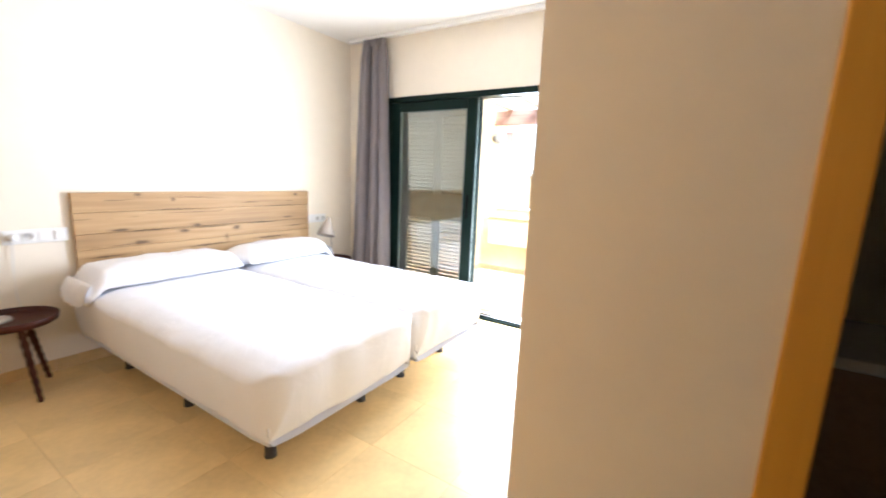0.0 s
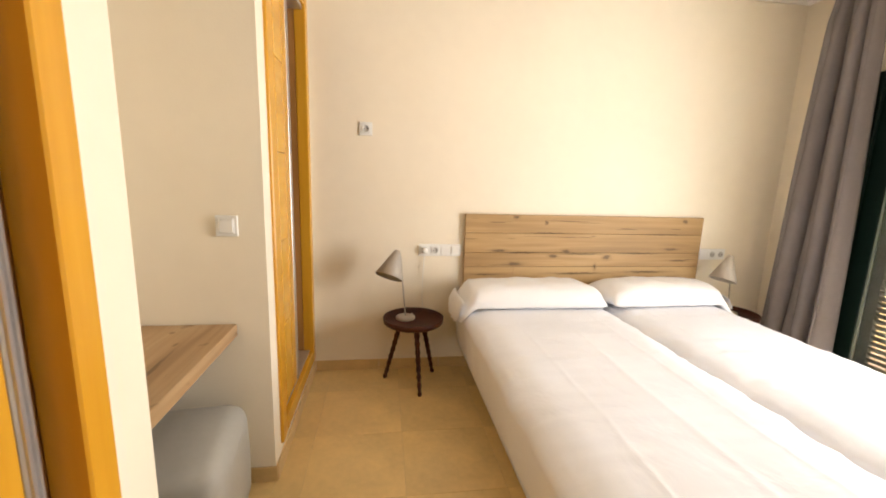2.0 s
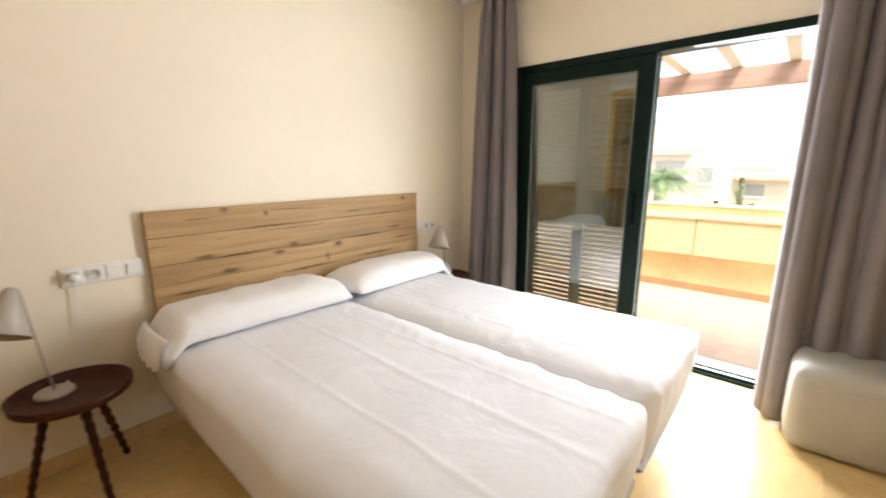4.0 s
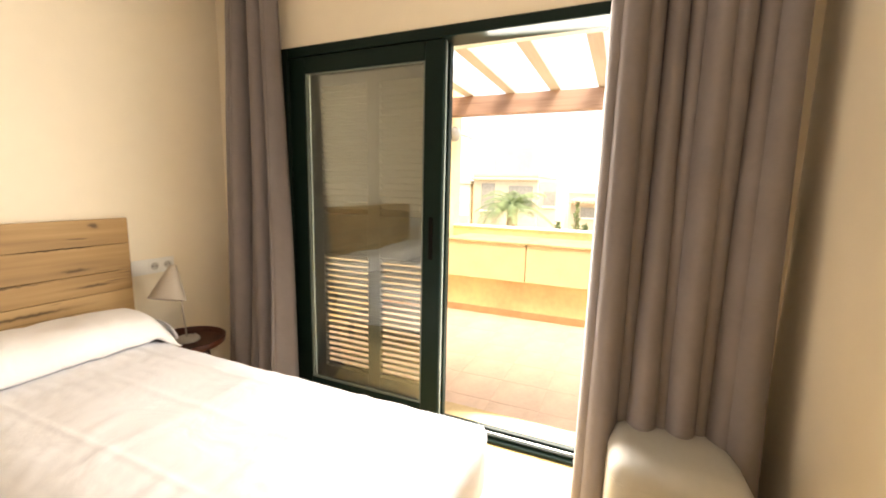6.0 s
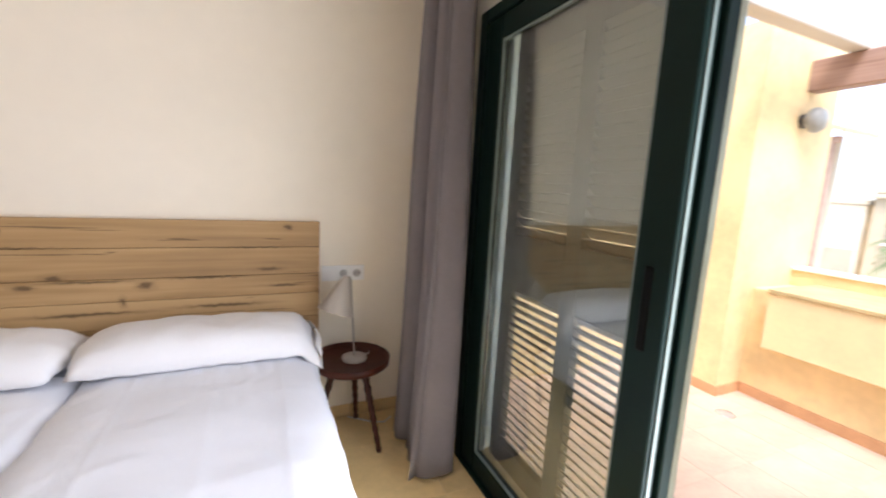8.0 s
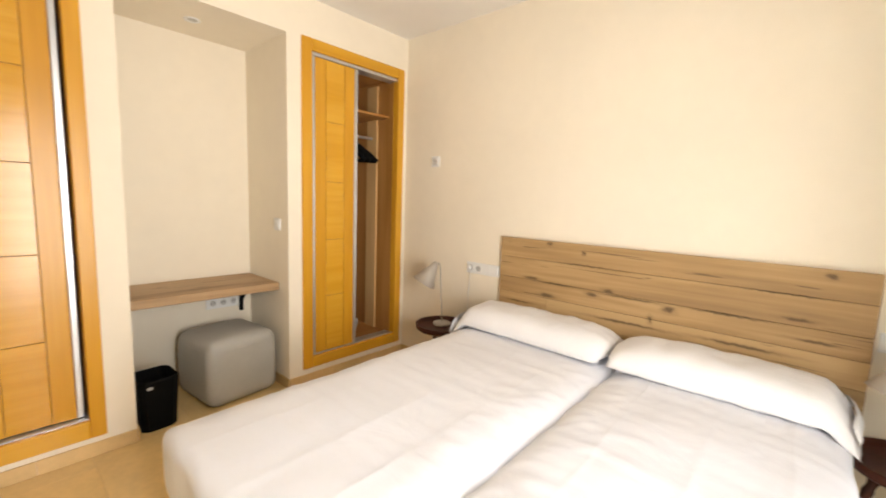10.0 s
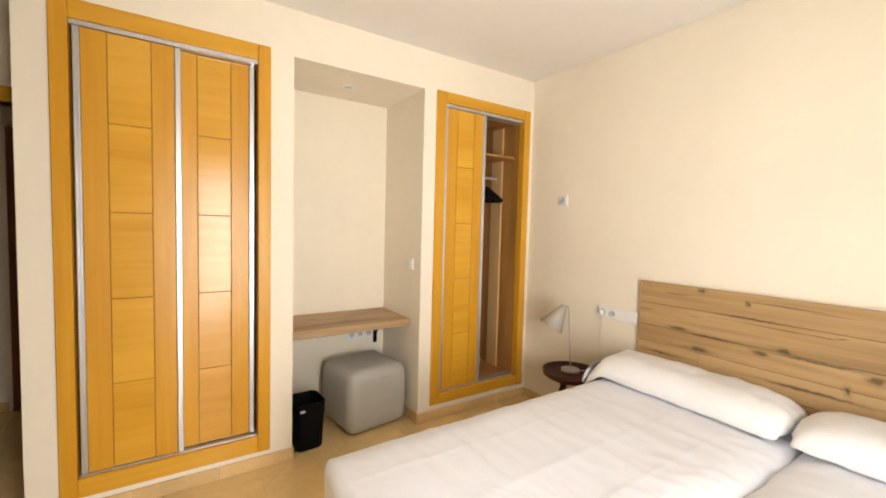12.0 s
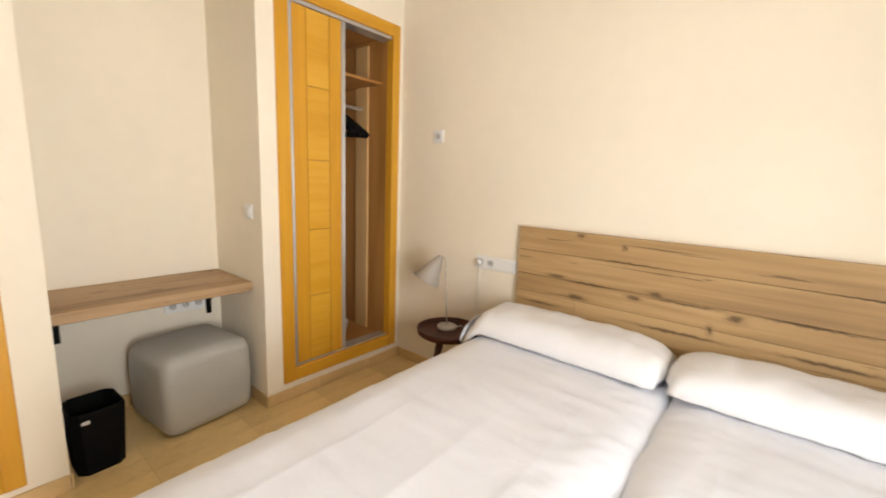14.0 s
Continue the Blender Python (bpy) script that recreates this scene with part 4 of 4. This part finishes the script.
hA = house(30, 5.35, 4.65, 8, 6.2, "cream house with stepped cornice and dark windows", [(-1.15, 4.75, 1.7, 1.6), (1.2, 4.75, 1.0, 1.9)], False)
part("cornice", cuboid(-0.25, 0.0, -2.45, 2.45, 5.95, 6.12, 0.02), HOUSEW, hA)
part("upper_storey", cuboid(2, 7, -1.5, 1.45, 6.45, 8.4, 0.02), HOUSEW, hA)
part("side_wing", cuboid(0.6, 7.5, -3.55, -2.33, 0, 5.9, 0.02), HOUSEW, hA)
wi = part("window", cuboid(0.55, 0.62, -3.45, -2.65, 4.2, 5.2), DARKGL, hA, "dark window in the side wing")
part("window_sill", cuboid(0.48, 0.62, -3.5, -2.6, 4.1, 4.2), COPING, wi)
part("recess_pier", cuboid(0.3, 1.0, 2.33, 2.75, 0, 5.6, 0.02), OCHRE, hA, "ochre recess beside the facade")
house(40, -1.6, 7.0, 8, 4.3, "low cream house with a clay tile eave", [(2.0, 3.4, 1.2, 0.9), (-1.2, 3.4, 1.0, 0.9)], True)
house(52, 4.2, 9.0, 8, 4.9, "pale flat-roofed house farther down the slope", [(-2.6, 4.1, 1.0, 0.9), (0.4, 4.1, 1.0, 0.9)], False)
house(44, -12, 12, 9, 4.8, "low cream house behind the terrace", [(2.5, 3.8, 1.2, 1.1), (-1.5, 3.8, 1.2, 1.1)], True)
house(26.5, 10.2, 4.6, 7, 5.6, "cream house beside a brown timber porch", [(-1.4, 4.6, 0.6, 1.2)], False)
pch = thing("timber_porch", "brown timber porch with a tiled lean-to roof", "porch", (20, 5.45, -4.0))
part("porch_post", cuboid(-0.09, 0.09, -0.09, 0.09, 0, 7.7, 0.01), BEAMW, pch)
part("porch_beam", cuboid(-0.08, 0.08, -0.25, 3.4, 7.5, 7.7, 0.01), BEAMW, pch)
part("cross_rail", cuboid(-0.05, 0.05, 0.09, 3.2, 5.6, 5.72, 0.01), BEAMW, pch)
part("cross_rail", cuboid(-0.05, 0.05, 0.09, 3.2, 4.7, 4.82, 0.01), BEAMW, pch)
b2 = bmesh.new()
lo = [b2.verts.new(c) for c in ((-0.7, -0.6, 7.72), (1.6, -0.6, 7.72), (1.6, 3.6, 9.4), (-0.7, 3.6, 9.4))]
hi = [b2.verts.new((v.co.x, v.co.y, v.co.z + 0.14)) for v in lo]
b2.faces.new(lo[::-1])
b2.faces.new(hi)
for k in range(4):
    b2.faces.new((lo[k], lo[(k + 1) % 4], hi[(k + 1) % 4], hi[k]))
part("porch_roof", b2, ROOFT, pch, "clay tile lean-to roof")
part("porch_wall", cuboid(1.5, 1.7, 0.4, 3.4, 0, 7.9), HOUSEW, pch)
lat = thing("lattice_screen", "white perforated block screen between the houses", "screen", (25.5, 6.98, -0.35))
for k in range(5):
    part("screen_bar", cuboid(-0.05, 0.05, -0.62 + 0.28 * k, -0.52 + 0.28 * k, 0, 1.62), COPING, lat)
for k in range(8):
    part("screen_rail", cuboid(-0.045, 0.045, -0.62, 0.60, 0.22 * k, 0.22 * k + 0.1), COPING, lat)
part("screen_base", cuboid(-0.12, 0.12, -0.62, 0.60, -3.65, 0), HOUSEW, lat)


def palm(x, y, h, r, label):
    p = thing("palm_tree", label, "tree", (x, y, -4.0))
    prof = [(0, 0), (0.34, 0)]
    for i in range(1, 24):
        prof.append((0.30 - 0.05 * i / 24 + (0.03 if i % 2 else 0), h * i / 24))
    prof += [(0.30, h), (0, h + 0.1)]
    part("trunk", turned(prof, 14), TRUNK, p)
    b2 = bmesh.new()
    rnd = random.Random(4)
    for k in range(38):
        a = rnd.uniform(0, 2 * math.pi)
        up = rnd.uniform(0.0, 1.35)
        ln = r * rnd.uniform(0.8, 1.1)
        pts = []
        for i in range(9):
            s = i / 8
            rad = ln * s * math.cos(up * (1 - s * 0.3))
            z = h + ln * s * math.sin(up) - 0.85 * ln * s * s * 0.75
            pts.append(Vector((rad * math.cos(a), rad * math.sin(a), z)))
        side = Vector((-math.sin(a), math.cos(a), 0))
        for i in range(8):
            d = pts[i + 1] - pts[i]
            for sg in (-1, 1):
                for sub in range(3):
                    q = pts[i] + d * (sub / 3)
                    le = r * 0.30 * (1 - 0.75 * abs(i / 8 - 0.35)) * rnd.uniform(0.8, 1.1)
                    tip = q + side * sg * le * 0.8 + d.normalized() * le * 0.5 - Vector((0, 0, le * 0.4))
                    v0, v1, v2 = b2.verts.new(q), b2.verts.new(q + d * 0.22), b2.verts.new(tip)
                    b2.faces.new((v0, v1, v2))
    part("crown", b2, FROND, p, "feathery green palm fronds")
    return p


palm(22, 2.72, 4.45, 2.1, "feather palm with drooping green fronds")


def shrub(x, y, z, w, h, label, seed):
    s_ = thing("cypress_shrub", label, "shrub", (x, y, -4.0), 0, "shrubs between the houses")
    b2 = bmesh.new()
    rnd = random.Random(seed)
    for k in range(420):
        t = rnd.random()
        rr = w * (1 - t) ** 0.7 * math.sqrt(rnd.random())
        a = rnd.uniform(0, 6.283)
        c = Vector((rr * math.cos(a), rr * math.sin(a), 0.2 + (z + h) * t))
        d = Vector((rnd.uniform(-1, 1), rnd.uniform(-1, 1), rnd.uniform(0, 1))) * 0.22
        e = Vector((rnd.uniform(-1, 1), rnd.uniform(-1, 1), rnd.uniform(-1, 1))) * 0.12
        b2.faces.new((b2.verts.new(c - e), b2.verts.new(c + e), b2.verts.new(c + d)))
    part("foliage", b2, SHRUB, s_)
    part("trunk", turned([(0, 0), (0.08, 0), (0.04, z + h * 0.7), (0, z + h * 0.7)], 8), TRUNK, s_)


shrub(36, 0.9, 3.0, 0.45, 1.2, "slim dark cypress beside the houses", 3)
shrub(26, 1.0, 2.2, 0.6, 1.0, "round green shrub below the terrace", 5)
shrub(25, -0.6, 2.3, 0.7, 0.9, "round green shrub below the terrace", 8)

# ---- floors and skirting, piece by piece ----
fl = structure("floor", cuboid(-1.75, 3.72, SEND - 0.1, 0.15, -0.08, -0.0025), GROUT, "polished beige stone tile floor", "floor")
tile_cache = {}


def lay(parent, x0, x1, y0, y1, z, step, ox, oy, m, tag, thick=0.006, joint=0.0006):
    """Lay square tiles on a grid through (ox, oy), cut at the borders; top face at z."""
    i0, i1 = math.floor((x0 - ox) / step), math.ceil((x1 - ox) / step)
    j0, j1 = math.floor((y0 - oy) / step), math.ceil((y1 - oy) / step)
    for i in range(i0, i1):
        for j in range(j0, j1):
            a, b = max(x0, ox + i * step), min(x1, ox + (i + 1) * step)
            c, d = max(y0, oy + j * step), min(y1, oy + (j + 1) * step)
            if b - a < 0.01 or d - c < 0.01:
                continue
            key = (tag, round(b - a, 3), round(d - c, 3))
            if key not in tile_cache:
                tile_cache[key] = mesh_of("floor_tile", cuboid(joint, b - a - joint, joint, d - c - joint, -thick, 0, 0.0004), m)
            o = new("floor_tile", tile_cache[key])
            o.parent = parent
            o.location = (a, c, z)


lay(fl, 0.0, EAST, SOUTH, 0.0, 0.0, 0.45, 0.12, -0.30, TILE, "a")
lay(fl, NX, 0.0, NY0, NY1, 0.0, 0.45, 0.12, -0.30, TILE, "a")
lay(fl, HALLW, CORX, SEND, SOUTH, 0.0, 0.45, 0.12, -0.30, TILE, "a")
lay(fl, -1.65, HALLW, SEND, WEND, 0.0, 0.45, 0.12, -0.30, TILE, "a")
lay(fl, CORX, 3.3, SEND, SOUTH - 0.1, 0.0, 0.45, 0.12, -0.30, TILE, "a")
tf = structure("terrace_floor", cuboid(3.72, 6.6, -4.2, 0.5, TZ - 0.2, TZ - 0.0015), TERRAGR, "pinkish tiled terrace floor", "floor")
lay(tf, 3.72, 5.93, -4.0, 0.30, TZ, 0.33, 3.72, 0.0, TERRA, "t", joint=0.0015)
structure("threshold", cuboid(EAST + 0.131, 3.72, WY0, WY1, TZ, -0.004), TERRASK, "tiled step down to the terrace", "step")

sk = tagged(thing("baseboard", "beige stone tile skirting along the walls", "skirting"), kind="structure")
sk_cache = {}


def skirt(axis, fixed, a, b, out):
    """Run of skirting tiles. axis 'x': along x at y = fixed, 'y': along y at x = fixed; out: side that it stands out to."""
    n = max(1, math.ceil((b - a) / 0.45))
    L = (b - a) / n
    for i in range(n):
        s0, s1 = a + i * L + 0.0008, a + (i + 1) * L - 0.0008
        lo, hi = sorted((fixed + out * 0.001, fixed + out * 0.011))
        bmx = cuboid(s0, s1, lo, hi, 0.0005, 0.072, 0.0015) if axis == 'x' else cuboid(lo, hi, s0, s1, 0.0005, 0.072, 0.0015)
        part("skirting_tile", bmx, SKIRT, sk)


skirt('x', 0.0, 0.012, EAST - 0.012, -1)
skirt('y', EAST, WY1 + 0.002, -0.002, -1)
skirt('y', EAST, SOUTH + 0.012, WY0 - 0.002, -1)
skirt('x', SOUTH, CORX, EAST - 0.002, 1)
skirt('y', CORX, BD1 + 0.077, SOUTH + 0.011, -1)
skirt('y', 0.0, NY1 + 0.001, -0.002, 1)
skirt('y', 0.0, WEND - 0.011, NY0 - 0.001, 1)
skirt('y', NX, NY0 + 0.012, NY1 - 0.012, 1)
skirt('x', NY1, NX + 0.012, 0.010, -1)
skirt('x', NY0, NX + 0.012, 0.010, 1)
skirt('x', WEND, HALLW + 0.02, -0.001, -1)
skirt('y', -1.65, SEND, -3.50, 1)
